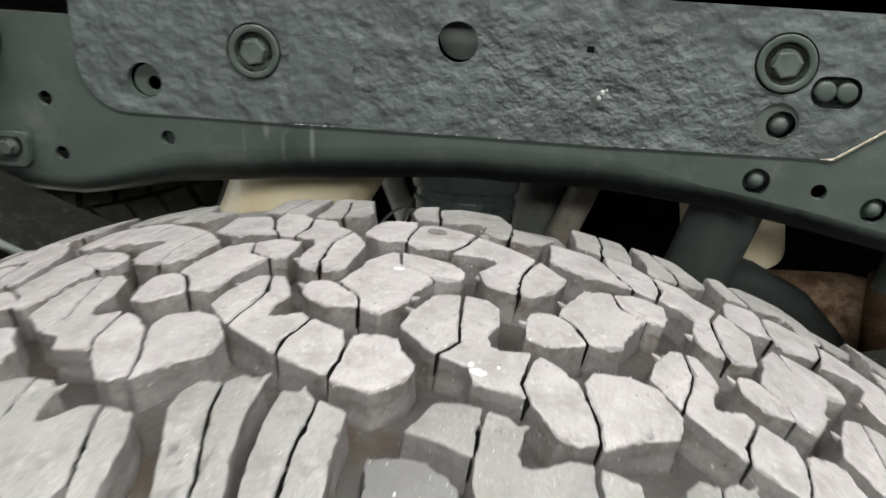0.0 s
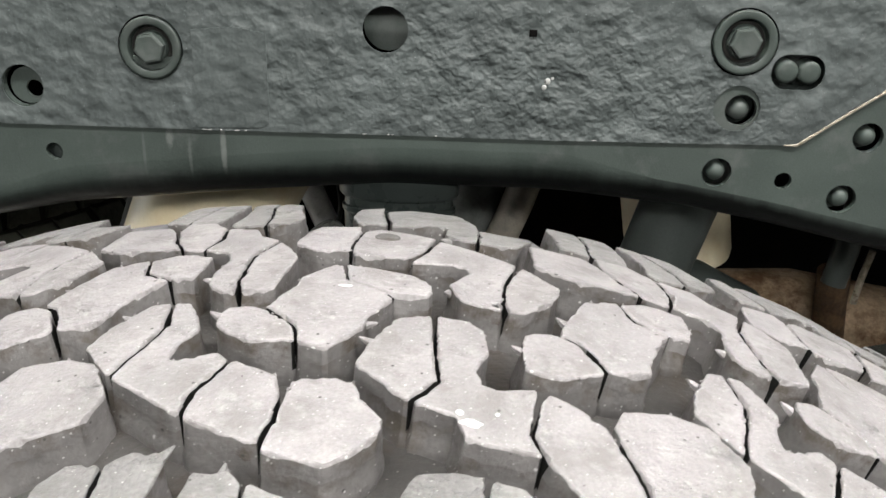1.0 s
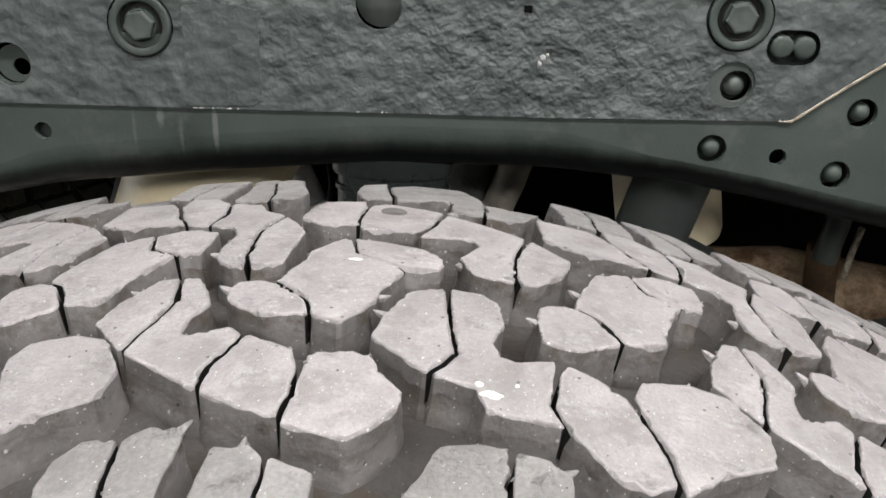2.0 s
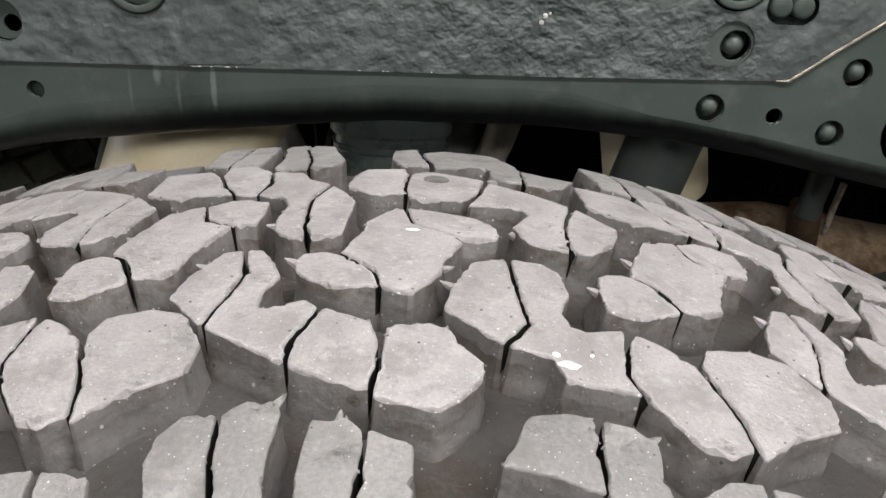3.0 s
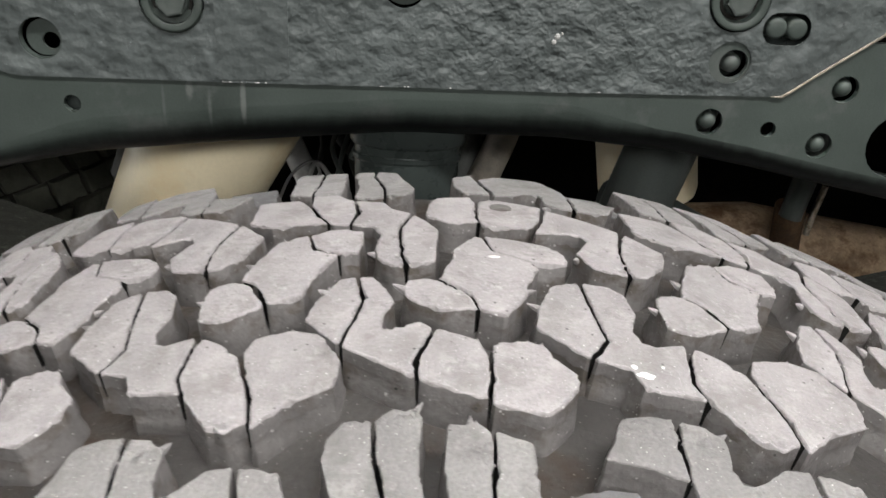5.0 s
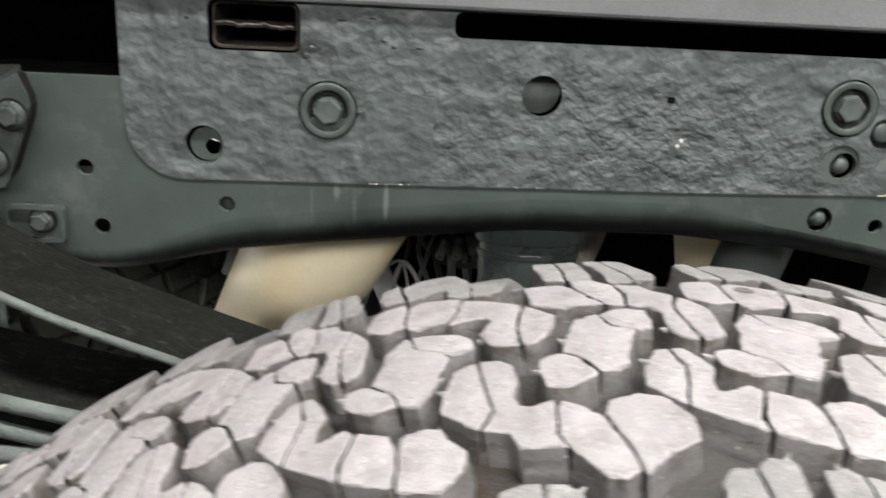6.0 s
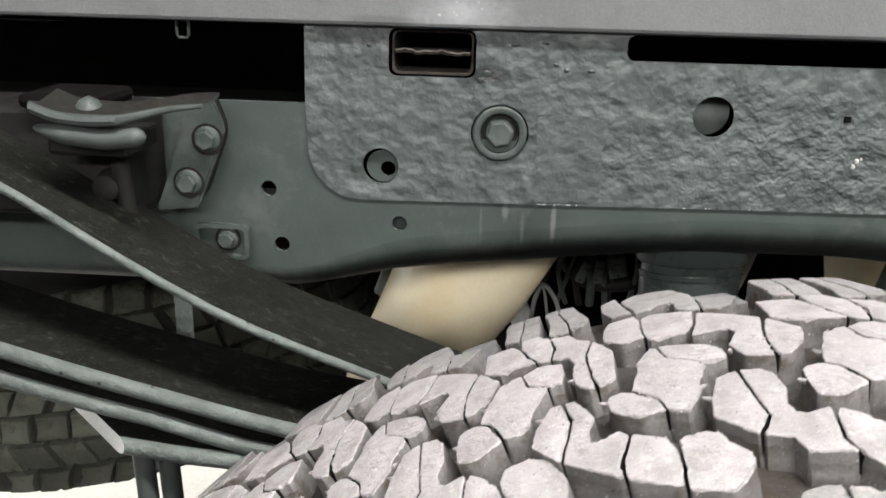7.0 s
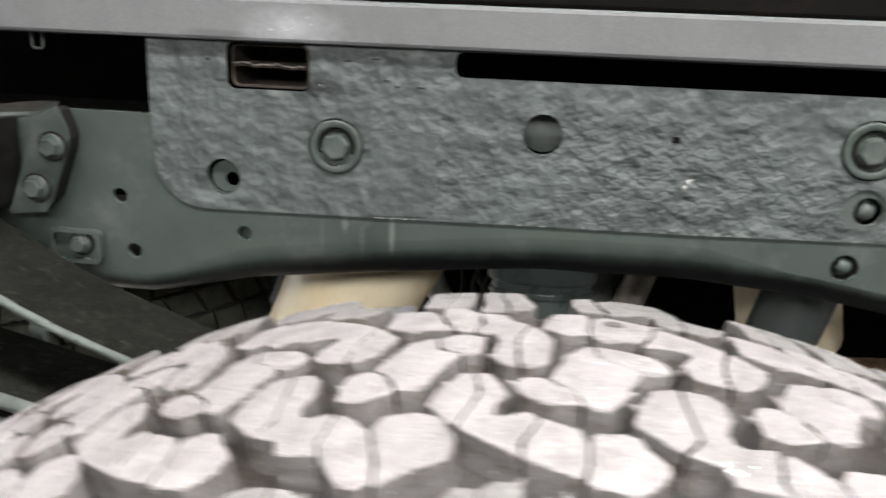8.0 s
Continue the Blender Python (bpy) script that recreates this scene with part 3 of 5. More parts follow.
def block_mesh(loop, depth, nib=None, others=(), sunk=0.0, inner=False):
    """A rubber block: dusty face and worn edge, drafted walls coloured darker for their shade, black walls in the
    sipes; nib: a flash of rubber left by the mould.
    """
    bm = bmesh.new()
    base = ragged(inset(soften(loop, 0.5), -0.3))
    wind = 1 if sum(p[0] * q[1] - q[0] * p[1] for p, q in zip(base, base[1:] + base[:1])) > 0 else -1
    sipe = []
    for i in range(len(base)):
        a, b = Vector(base[i]), Vector(base[(i + 1) % len(base)])
        out = Vector((b.y - a.y, a.x - b.x)).normalized() * wind
        sipe.append(bool(others) and near_loop((a + b) / 2 + out * 1.0, others) < 0.75)
    chip = [max(0.0, min(1.0, 2.6 * (noise.noise(Vector((p[0] * 0.55, p[1] * 0.55, 5.2))) + 0.7 * noise.noise(Vector((p[0] * 0.12, p[1] * 0.12, 2.2))) - 0.3))) for p in base]      # where the edge has chipped off
    rings = []
    for grow, down, wave in ((-1.0, depth + 0.001 - sunk, 0), (-0.75, depth * 0.76 - sunk, 0), (-0.3, depth * 0.68 - sunk, 0), (-0.14, 0.0042, 0.0012), (0.0, 0.0006, 0.0005), (0.1, 0.0002, 0.0002), (0.28, 0.00004, 0), (0.7, 0.0, 0)):
        ring = []
        for p, q, c in zip(inset(base, grow), inset(base, grow + 0.8), chip):
            if grow < 0:
                c = 0.0
            p = (p[0] + (q[0] - p[0]) * c, p[1] + (q[1] - p[1]) * c)
            low = down + sunk + wave * noise.noise(Vector((p[0] * 0.35, p[1] * 0.35, 1.7))) + (0.0013 * c if grow == 0 else 0.0003 * c if grow < 0.2 else 0.0)
            ring.append(bm.verts.new(on_tread(*p, low, inner)))
        rings.append(ring)
    for level, (a, b) in enumerate(zip(rings, rings[1:])):
        for i in range(len(a)):
            j = (i + 1) % len(a)
            f = bm.faces.new((a[i], a[j], b[j], b[i]))
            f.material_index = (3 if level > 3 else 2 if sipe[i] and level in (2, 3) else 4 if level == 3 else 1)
    edges = [bm.edges.get((rings[-1][i], rings[-1][(i + 1) % len(base)])) for i in range(len(base))]
    bmesh.ops.triangle_fill(bm, use_beauty=True, use_dissolve=False, edges=edges)
    if nib:
        (u, v), (du, dv), length = nib
        length *= 0.8
        tip = [on_tread(u + du * length * k, v + dv * length * k, 0.0022 - 0.0012 * k, inner) for k in (-0.15, 0.4, 0.75, 1.0)]
        add_tube(bm, tip, [0.0013, 0.0010, 0.0006, 0.0002], 6)
    luck = random.Random(len(base) * 31 + round(base[0][0] * 7) + round(base[0][1] * 3))
    for k in range(2):
        u, v = base[luck.randrange(len(base))]
        du, dv, size = luck.uniform(-0.6, 0.6), luck.uniform(-0.6, 0.6), luck.uniform(0.0002, 0.00036)
        add_tube(bm, [on_tread(u - du * 0.4, v - dv * 0.4, sunk + 0.0003, inner), on_tread(u + du * 0.2, v + dv * 0.2, sunk - 0.0001, inner), on_tread(u + du, v + dv, sunk + luck.uniform(-0.0003, 0.0008), inner)], [size, size * 0.9, size * 0.35], 5)
    bmesh.ops.recalc_face_normals(bm, faces=bm.faces)
    return bm


def rubber_mesh(name, bm, *materials):
    me = bpy.data.meshes.new(name)
    bm.to_mesh(me)
    bm.free()
    for material in materials:
        me.materials.append(material)
    me.polygons.foreach_set("use_smooth", [True] * len(me.polygons))
    me.set_sharp_from_angle(angle=radians(35))
    return me


NIBS = {("long", 0): ((-12, -17), (-1, 0.25), 5), ("middle", 0): ((-23, -9), (-1, 0.4), 4), ("shoulder_long", 0): ((12, -61), (0.5, 1), 0.5), ("shoulder_long", 1): ((24, -63.5), (1, 0.5), 4),
        ("shoulder_short", 1): ((15.5, -62), (0.7, 1), 5), ("shoulder_short", 2): ((29, -66), (0.05, 1), 5), ("middle", 1): ((8, -9), (1, 0.15), 5), ("short", 0): ((-7, -11), (-1, 0.4), 4), ("middle_long", 0): ((-22, -12), (-1, 0.2), 4), ("middle_long", 1): ((-10, 7), (-1, 0.5), 4), ("far_short", 1): ((8, -13), (1, 0.2), 4), ("far_long", 1): ((14, -16), (0.6, 0.8), 3)}


def groups(marks, first_long, back=False):
    """Marks (mm) of the block groups all round: the given ones and then even steps up to the first again."""
    around = 2000 * math.pi * TYRE_R
    rest = round((around - marks[-1] + marks[0]) / 64.3)
    if (rest + len(marks) - 1) % 2:
        rest += 1
    step = (around - marks[-1] + marks[0]) / rest
    every = list(marks) + [marks[-1] + step * k for k in range(1, rest)]
    spans = [(m - every[i - 1] if back else every[(i + 1) % len(every)] - m) % around for i, m in enumerate(every)]
    return [(m, s, (i % 2 == 0) == first_long) for i, (m, s) in enumerate(zip(every, spans))]


def build_tyre(place, material, wall, groove, label, whole):
    """A mud tyre; its own origin is its middle, its axle lies along y. whole: every block a part, on the upper half at least."""
    root = tagged(new("tyre"), label, "tyre", "tyres")
    root.matrix_basis = place
    bm = bmesh.new()
    rim = 0.205
    side = [(-0.085, rim), (-0.1, rim + 0.012), (-0.132, rim + 0.07), (-0.141, rim + 0.125), (-0.134, TYRE_R - 0.065), (-0.116, TYRE_R - 0.036)]
    face = [(k * 0.0105, tread_radius(k * 0.0105) - LUG) for k in range(-10, 11)]
    outer = side + face + [(-a, r) for a, r in reversed(side)]
    add_lathe(bm, outer + [(0.07, rim + 0.004), (0.1, rim + 0.1), (0.0, TYRE_R - 0.05), (-0.1, rim + 0.1), (-0.07, rim + 0.004)], 220 if whole else 96, closed=True)
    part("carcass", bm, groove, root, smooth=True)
    meshes = {}
    for kind, loops in (("long", LONG_GROUP), ("short", SHORT_GROUP), ("middle", MIDDLE_GROUP), ("middle_long", MIDDLE_LONG), ("far_long", FAR_LONG), ("far_short", FAR_SHORT), ("shoulder_long", LONG_SHOULDER), ("shoulder_short", SHORT_SHOULDER), ("far_shoulder_long", LONG_SHOULDER), ("far_shoulder_short", SHORT_SHOULDER)):
        inner, base_kind = kind.startswith("far"), kind.replace("far_shoulder", "shoulder")
        meshes[kind] = [rubber_mesh("tread_block", block_mesh(loop, LUG, NIBS.get((base_kind, i)), [q for q in loops if q is not loop], 0.005 if (base_kind, i) == ("shoulder_long", 3) else 0.0, inner), M["step_rubber"] if (base_kind, i) == ("shoulder_long", 3) else M["shoulder_rubber"] if "shoulder" in kind else material, wall, M["sipe_rubber"], (M["step_rubber"] if (base_kind, i) == ("shoulder_long", 3) else M["shoulder_rubber"] if "shoulder" in kind else M["worn_edge"]) if whole else material, M["shaded_dusty_wall"] if whole else wall) for i, loop in enumerate(loops)]
    near = groups([-252, -200.5, -149, -90.5, -28.7, 36, 110, 173], False)
    far = groups([-239, -185.3, -136.6, -75.5, -15, 53.5, 126.5, 194], False, back=True)
    mid = groups([-218, -167, -112, -50, 10.4, 82, 150], False)
    spin = Matrix.Rotation(math.pi, 4, "Z")
    joined = bmesh.new()
    jobs = []
    for m, span, long in near:
        kind = "long" if long else "short"
        k = span / (73 if long else 64)
        jobs += [(kind, m, k, False), ("shoulder_" + kind, m, k, False, -0.0055 if m < -50 else 0.0)]
    for m, span, long in far:
        kind = "long" if long else "short"
        k = span / (72 if long else 62)
        jobs += [("far_" + kind, m, k, True), ("far_shoulder_" + kind, m + (8.5 if 0 < m < 100 else 0.0), k, True)]
    for m, span, long in mid:
        jobs.append(("middle_long" if long else "middle", m, span / 66, False))
    for kind, m, k, turned, *aside in jobs:
        a = m / 1000 / TYRE_R
        stretch = Matrix.Translation((0, sum(aside), 0)) @ Matrix.Diagonal((k, 1, 1, 1))
        turn = Matrix.Rotation(a, 4, "Y") @ (spin @ Matrix.Identity(4) if turned else Matrix.Identity(4)) @ stretch
        a = (a + math.pi) % (2 * math.pi) - math.pi
        if turned:
            turn = Matrix.Rotation(a, 4, "Y") @ Matrix.Diagonal((-1, -1, 1, 1)) @ stretch
        for me in meshes[kind]:
            if whole and abs(a) < 0.95:
                ob = new("tread_block", me)
                ob.parent = root
                ob.matrix_basis = turn
            else:
                bmh = bmesh.new()
                bmh.from_mesh(me)
                bmh.transform(turn)
                tmp = bpy.data.meshes.new("tmp")
                bmh.to_mesh(tmp)
                bmh.free()
                joined.from_mesh(tmp)
                bpy.data.meshes.remove(tmp)
    ob = part("tread_remainder", joined, material, root)
    ob.data.materials.append(wall)
    for extra in (M["sipe_rubber"], M["worn_edge"], M["shaded_dusty_wall"]):
        ob.data.materials.append(extra)
    tagged(ob, kind="stuff")
    return root


build_tyre(pose(TYRE_X, TYRE_Y, TYRE_Z), M["tread_rubber"], M["shaded_wall_rubber"], M["shaded_groove_rubber"], "dusty grey mud tyre with chunky siped tread blocks, standing on concrete", True)

tyre = bpy.data.objects["tyre"]
for u, v, a, b in ((47.1, -45.1, 2.3, 1.4), (44.4, -42.1, 0.8, 0.9), (52.4, -41.1, 0.5, 0.5), (13, 9.5, 1.7, 0.7)):
    bm = bmesh.new()
    bmesh.ops.create_icosphere(bm, subdivisions=3, radius=0.001, matrix=Matrix.Diagonal((a, b, 0.25, 1)))
    for p in bm.verts:
        p.co *= 1 + 0.4 * noise.noise(Vector((p.co.x * 900 + u, p.co.y * 900, 0.5)))
    part("paint_fleck", bm, M["white_paint"], tyre, "white paint fleck", Matrix.Translation(on_tread(u, v, 0.0)) @ Matrix.Rotation(u / 1000 / TYRE_R, 4, "Y"), smooth=True)
# Flat disc: the shade in a small tread hollow, put into dark colour.
bm = bmesh.new()
add_lathe(bm, [(-0.001, 0.0040), (0.0, 0.0040), (0.0002, 0.0036), (0.0002, 0.0005)], 20, "z")
part("wear_mark", bm, M["shaded_wall_rubber"], tyre, "flat dark disc standing for a small round hollow", Matrix.Translation(on_tread(19.5, 54, 0.0)) @ Matrix.Rotation(0.042, 4, "Y") @ Matrix.Diagonal((1, 0.8, 1, 1)))

# ---- the chassis rail ----
FACE = 0.681          # the rail's outer face
PLATE = 0.6795         # the coated plate's outer face


def rail_bottom(x):
    """The height of the rail's lower edge along the truck."""
    knots = ((-3.0, 0.800), (-0.6, 0.806), (-0.38, 0.806), (-0.30, 0.820), (-0.16, 0.836), (-0.07, 0.845), (0.04, 0.846), (0.14, 0.843), (0.20, 0.833), (0.265, 0.820), (0.45, 0.785), (0.9, 0.76), (3.0, 0.76))
    for (xa, za), (xb, zb) in zip(knots, knots[1:]):
        if x <= xb:
            k = (x - xa) / (xb - xa)
            return za + (zb - za) * k
    return knots[-1][1]


def bolt(root, x, y, z, size, washer, material, tilt=0.0):
    """A hexagon bolt with a flange on a washer darkened for the shaded recess, its head towards the outside."""
    bm = bmesh.new()
    hexagon = [(math.cos(radians(60 * k + tilt)), math.sin(radians(60 * k + tilt))) for k in range(6)]
    rings = [[bm.verts.new((cx * r, d, cz * r)) for cx, cz in hexagon] for d, r in ((-0.002, size), (-0.0078, size))]
    for shrink, d in ((0.94, -0.0086), (0.86, -0.0089), (0.55, -0.0087)):
        rings.append([bm.verts.new((v.co.x * shrink, d, v.co.z * shrink)) for v in rings[-1]])
    for a, b in zip(rings, rings[1:]):
        for i in range(6):
            bm.faces.new((a[i], a[(i + 1) % 6], b[(i + 1) % 6], b[i]))
    bm.faces.new(rings[-1])
    head = part("bolt", bm, material, root, at=pose(x, y, z))
    # The shade in the ring round the head is put into the washer's colour.
    bm = bmesh.new()
    add_lathe(bm, [(0.0, washer), (-0.0009, washer), (-0.0012, washer * 0.97), (-0.0012, size * 0.9)], 36, "y")
    part("washer", bm, M["greasy_steel"], head, "washer coloured dark for the shaded recess")
    bm = bmesh.new()
    add_lathe(bm, [(-0.0011, washer * 0.84), (-0.002, washer * 0.83), (-0.0026, washer * 0.78), (-0.0040, size * 0.98), (-0.0041, size * 0.8)], 36, "y")
    part("flange", bm, material, head, smooth=True)


def fillet(x):
    """The radius of the rail's lower bend, widest over the axle."""
    return 0.0195 + 0.0145 * max(0.0, min(1.0, (0.13 - x) / 0.07, (x + 0.36) / 0.07))


rail = tagged(new("chassis_rail"), "dark grey-green painted steel chassis rail arched over the axle", "chassis rail")
rail.location = (0, FACE, 0.8)
UP = Matrix.Translation((0, -FACE, -0.8))
xs = [-1.3 + 0.1 * k for k in range(7)] + [-0.6 + 0.02 * k for k in range(46)] + [0.32 + 0.15 * k for k in range(18)]
RAIL_HOLES = [(-0.397, 0.890, 0.0062), (-0.388, 0.845, 0.0062), (-0.295, 0.866, 0.0060), (0.204, 0.868, 0.0058), (-0.310, 0.911, 0.0138), (0.1682, 0.9147, 0.0104), (0.159, 0.8718, 0.0100), (0.245, 0.857, 0.0100), (0.254, 0.900, 0.0100), (0.3065, 0.8595, 0.0255)]
bm = bmesh.new()
low = [(x, rail_bottom(x) + fillet(x)) for x in xs]
add_sheet(bm, low + [(xs[-1], 0.958), (0.365, 0.958), (0.36, 0.934), (0.226, 0.934), (0.226, 0.9285), (0.183, 0.9285), (0.183, 0.934), (-0.36, 0.934), (-0.365, 0.957), (xs[0], 0.954)], [circle(x, z, r, 20) for x, z, r in RAIL_HOLES if r], FACE, FACE + 0.005)
part("web", bm, M["rail_paint"], rail, at=UP)
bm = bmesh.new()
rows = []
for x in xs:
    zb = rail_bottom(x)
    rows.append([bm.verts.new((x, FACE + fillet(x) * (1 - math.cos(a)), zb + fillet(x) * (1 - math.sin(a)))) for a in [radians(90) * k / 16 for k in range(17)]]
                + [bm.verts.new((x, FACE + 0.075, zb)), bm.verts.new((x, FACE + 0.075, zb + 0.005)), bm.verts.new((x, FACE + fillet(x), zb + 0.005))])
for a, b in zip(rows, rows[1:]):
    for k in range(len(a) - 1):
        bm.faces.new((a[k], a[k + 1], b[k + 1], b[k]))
bend = part("lower_flange", bm, M["bend_paint"], rail, "lower bend with black underseal runs and its shade painted in", UP, smooth=True)
# Height of the dark band: underseal runs plus the bend's shade, in colour.
seal_shade_top = ((-3.0, 0.010), (-0.42, 0.010), (-0.3, 0.018), (-0.18, 0.0225), (-0.1, 0.020), (0.07, 0.0205), (0.13, 0.022), (0.24, 0.019), (3.0, 0.016))
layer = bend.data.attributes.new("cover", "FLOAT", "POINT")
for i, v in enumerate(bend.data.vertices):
    j = next(k for k in range(1, len(seal_shade_top)) if v.co.x <= seal_shade_top[k][0] + 1e-6 or k == len(seal_shade_top) - 1)
    (xa, ha), (xb, hb) = seal_shade_top[j - 1], seal_shade_top[j]
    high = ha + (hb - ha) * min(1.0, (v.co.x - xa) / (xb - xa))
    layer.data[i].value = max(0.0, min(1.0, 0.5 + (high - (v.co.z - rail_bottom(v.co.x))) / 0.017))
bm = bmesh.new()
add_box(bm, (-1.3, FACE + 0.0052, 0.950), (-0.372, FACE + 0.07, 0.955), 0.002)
part("upper_flange", bm, M["dark_shaded_steel"], rail, at=UP)
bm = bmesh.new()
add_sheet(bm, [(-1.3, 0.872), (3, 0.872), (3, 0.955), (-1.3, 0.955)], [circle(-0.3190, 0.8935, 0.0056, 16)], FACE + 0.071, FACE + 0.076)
part("inner_web", bm, M["dark_shaded_steel"], rail, at=UP)
for x, z, r in ((0.159, 0.8718, 0.0066), (0.245, 0.857, 0.0066), (0.254, 0.900, 0.0066)):
    bm = bmesh.new()
    add_lathe(bm, [(0.017, r * 1.6), (0.0155, r * 1.6), (0.015, r), (0.0045, r * 0.97), (0.002, r * 0.8), (0.0004, r * 0.5), (-0.0002, r * 0.1)], 28, "y", (x, FACE, z))
    part("rivet", bm, M["rail_paint"], rail, at=UP, smooth=True)

# ---- the coated plate on it ----
plate = tagged(new("reinforcement_plate"), "lumpy black-coated steel reinforcement plate bolted to the chassis rail", "steel plate")
plate.location = (0, PLATE, 0.885)
PP = Matrix.Translation((0, -PLATE, -0.885))
outline = [(-0.255, 0.8855), (-0.19, 0.886), (-0.06, 0.888), (0.04, 0.889), (0.208, 0.893), (0.239, 0.917), (0.36, 1.005), (0.36, 1.0145), (-0.366, 1.0145), (-0.3665, 0.956), (-0.365, 0.923)]
outline += [(-0.325 - 0.040 * math.cos(radians(a)), 0.924 - 0.0395 * math.sin(radians(a))) for a in (12, 25, 38, 52, 65, 78, 90)]
eye8 = stadium(0.1832, 0.2172, 0.9298, 0.9522, 0.0105, 6)
holes = [circle(-0.066, 0.9575, 0.0148, 36), circle(-0.310, 0.911, 0.0142, 32), circle(0.165, 0.916, 0.0150, 32), eye8,
         stadium(-0.304, -0.240, 0.9795, 1.0135, 0.006), stadium(-0.132, 0.30, 0.9955, 1.0135, 0.006), circle(-0.2205, 0.9397, 0.0215, 40), circle(0.1635, 0.9585, 0.0215, 40)]
bm = bmesh.new()
add_sheet(bm, outline, holes, PLATE, FACE - 0.0005)
part("plate", bm, M["plate_coating"], plate, at=PP)
for x, z in ((-0.2205, 0.9397), (0.1635, 0.9585)):
    bm = bmesh.new()
    add_lathe(bm, [(0.006, 0.0200), (-0.0006, 0.0203), (-0.0014, 0.0201), (-0.0018, 0.0196), (-0.0019, 0.0188), (-0.0018, 0.0156), (-0.0013, 0.0149), (0.0005, 0.0145), (0.0048, 0.0143), (0.0052, 0.0120), (0.0052, 0.001)], 44, "y", (x, PLATE, z), caps=False)
    part("bolt_seat", bm, M["rail_paint"], plate, at=PP, smooth=True)
    bolt(plate, x, 0.0044, z - 0.885, 0.0104, 0.0134, M["rail_paint"], tilt=12)
for x, z in ((0.168, 0.9145),):
    bm = bmesh.new()
    add_lathe(bm, [(0.016, 0.0072), (0.005, 0.0068), (0.0025, 0.0055), (0.0008, 0.003), (0.0004, 0.0005)], 28, "y", (x, FACE, z))
    part("rivet", bm, M["rail_paint"], plate, at=PP, smooth=True)
for x in (0.1932, 0.2076):
    bm = bmesh.new()
    add_lathe(bm, [(0.0105, 0.0076), (-0.0002, 0.0074), (-0.0013, 0.0066), (-0.0018, 0.005), (-0.0019, 0.0005)], 24, "y", (x, FACE, 0.941))
    part("rivet", bm, M["rail_paint"], plate, at=PP, smooth=True)
bm = bmesh.new()
add_box(bm, (0.0265, -0.0012, -0.0022), (0.0315, 0.001, 0.0022), 0.0004)
part("weld_nub", bm, M["dark_shaded_steel"], plate, at=pose(0, 0, 0.959 - 0.885))
for x, z, r in ((0.0405, 0.9285, 0.0026), (0.0385, 0.9245, 0.0022), (0.0435, 0.9305, 0.0013)):
    bm = bmesh.new()
    bmesh.ops.create_icosphere(bm, subdivisions=2, radius=r * 0.8, matrix=Matrix.Diagonal((1, 0.35, 1.1, 1)))
    part("paint_fleck", bm, M["fleck_paint"], plate, "white paint fleck", pose(x, 0, z - 0.885), smooth=True)
bm = bmesh.new()
add_sheet(bm, [(-0.193, 0.9525), (-0.1925, 0.888), (-0.150, 0.8895), (-0.1435, 0.893), (-0.144, 0.952), (-0.165, 0.9555)], [], -0.0005, 0.0005)
part("smooth_patch", bm, M["patch_coating"], plate, "smoother square patch of coating", Matrix.Translation((0, 0, -0.885)))
# Dark disc added behind the open hole, standing for the shade inside it.
bm = bmesh.new()
add_sheet(bm, circle(-0.295, 0.866, 0.008, 20), [], FACE + 0.008, FACE + 0.010)
part("hole_plug", bm, M["cup_paint"], rail, at=UP)
bm = bmesh.new()
add_tube(bm, [(0.1995, PLATE, 0.8929), (0.208, PLATE, 0.8932), (0.2125, PLATE, 0.8965), (0.2235, PLATE, 0.905), (0.239, PLATE, 0.917), (0.300, PLATE, 0.9615), (0.358, PLATE, 1.0035)], [0.0003, 0.0010, 0.0012, 0.0009, 0.0011, 0.0008, 0.0009], 8)
part("bare_edge", bm, M["bare_edge"], plate, "pale tan line along the slanting edge", PP, smooth=True)
for x, z, a, h in ((-0.232, 0.983, 0.0042, 0.0026), (-0.236, 0.978, 0.0028, 0.0022), (-0.174, 0.987, 0.0025, 0.0014), (-0.156, 0.987, 0.0032, 0.0013), (-0.182, 0.991, 0.0018, 0.0010), (-0.318, 1.001, 0.0020, 0.0014), (-0.211, 1.004, 0.0040, 0.0012), (-0.19, 1.006, 0.0030, 0.0010)):
    bm = bmesh.new()
    bmesh.ops.create_icosphere(bm, subdivisions=2, radius=1.0, matrix=Matrix.Diagonal((a, 0.0005, h, 1)))
    for v in bm.verts:
        v.co *= 1 + 0.35 * noise.noise(Vector((v.co.x * 700 + x * 90, 0.0, v.co.z * 700)))
    part("tar_spot", bm, M["cup_paint"], plate, "" if a < 0.004 else "black spot of tar", pose(x, 0, z - 0.885), smooth=True)
luck = random.Random(21)
for k in range(10):
    x = luck.uniform(-0.245, 0.12)
    z = 0.8858 + 0.0155 * max(0.0, x + 0.19)
    bm = bmesh.new()
    bmesh.ops.create_icosphere(bm, subdivisions=1, radius=1.0, matrix=Matrix.Diagonal((luck.uniform(0.0007, 0.0026), 0.0004, luck.uniform(0.0003, 0.0006), 1)))
    part("edge_chip", bm, M["fleck_paint"], plate, "" if k else "pale chip along the lower edge", pose(x, 0.0, z + 0.0006 - 0.885, 0, luck.uniform(-8, 4), 0), smooth=True)
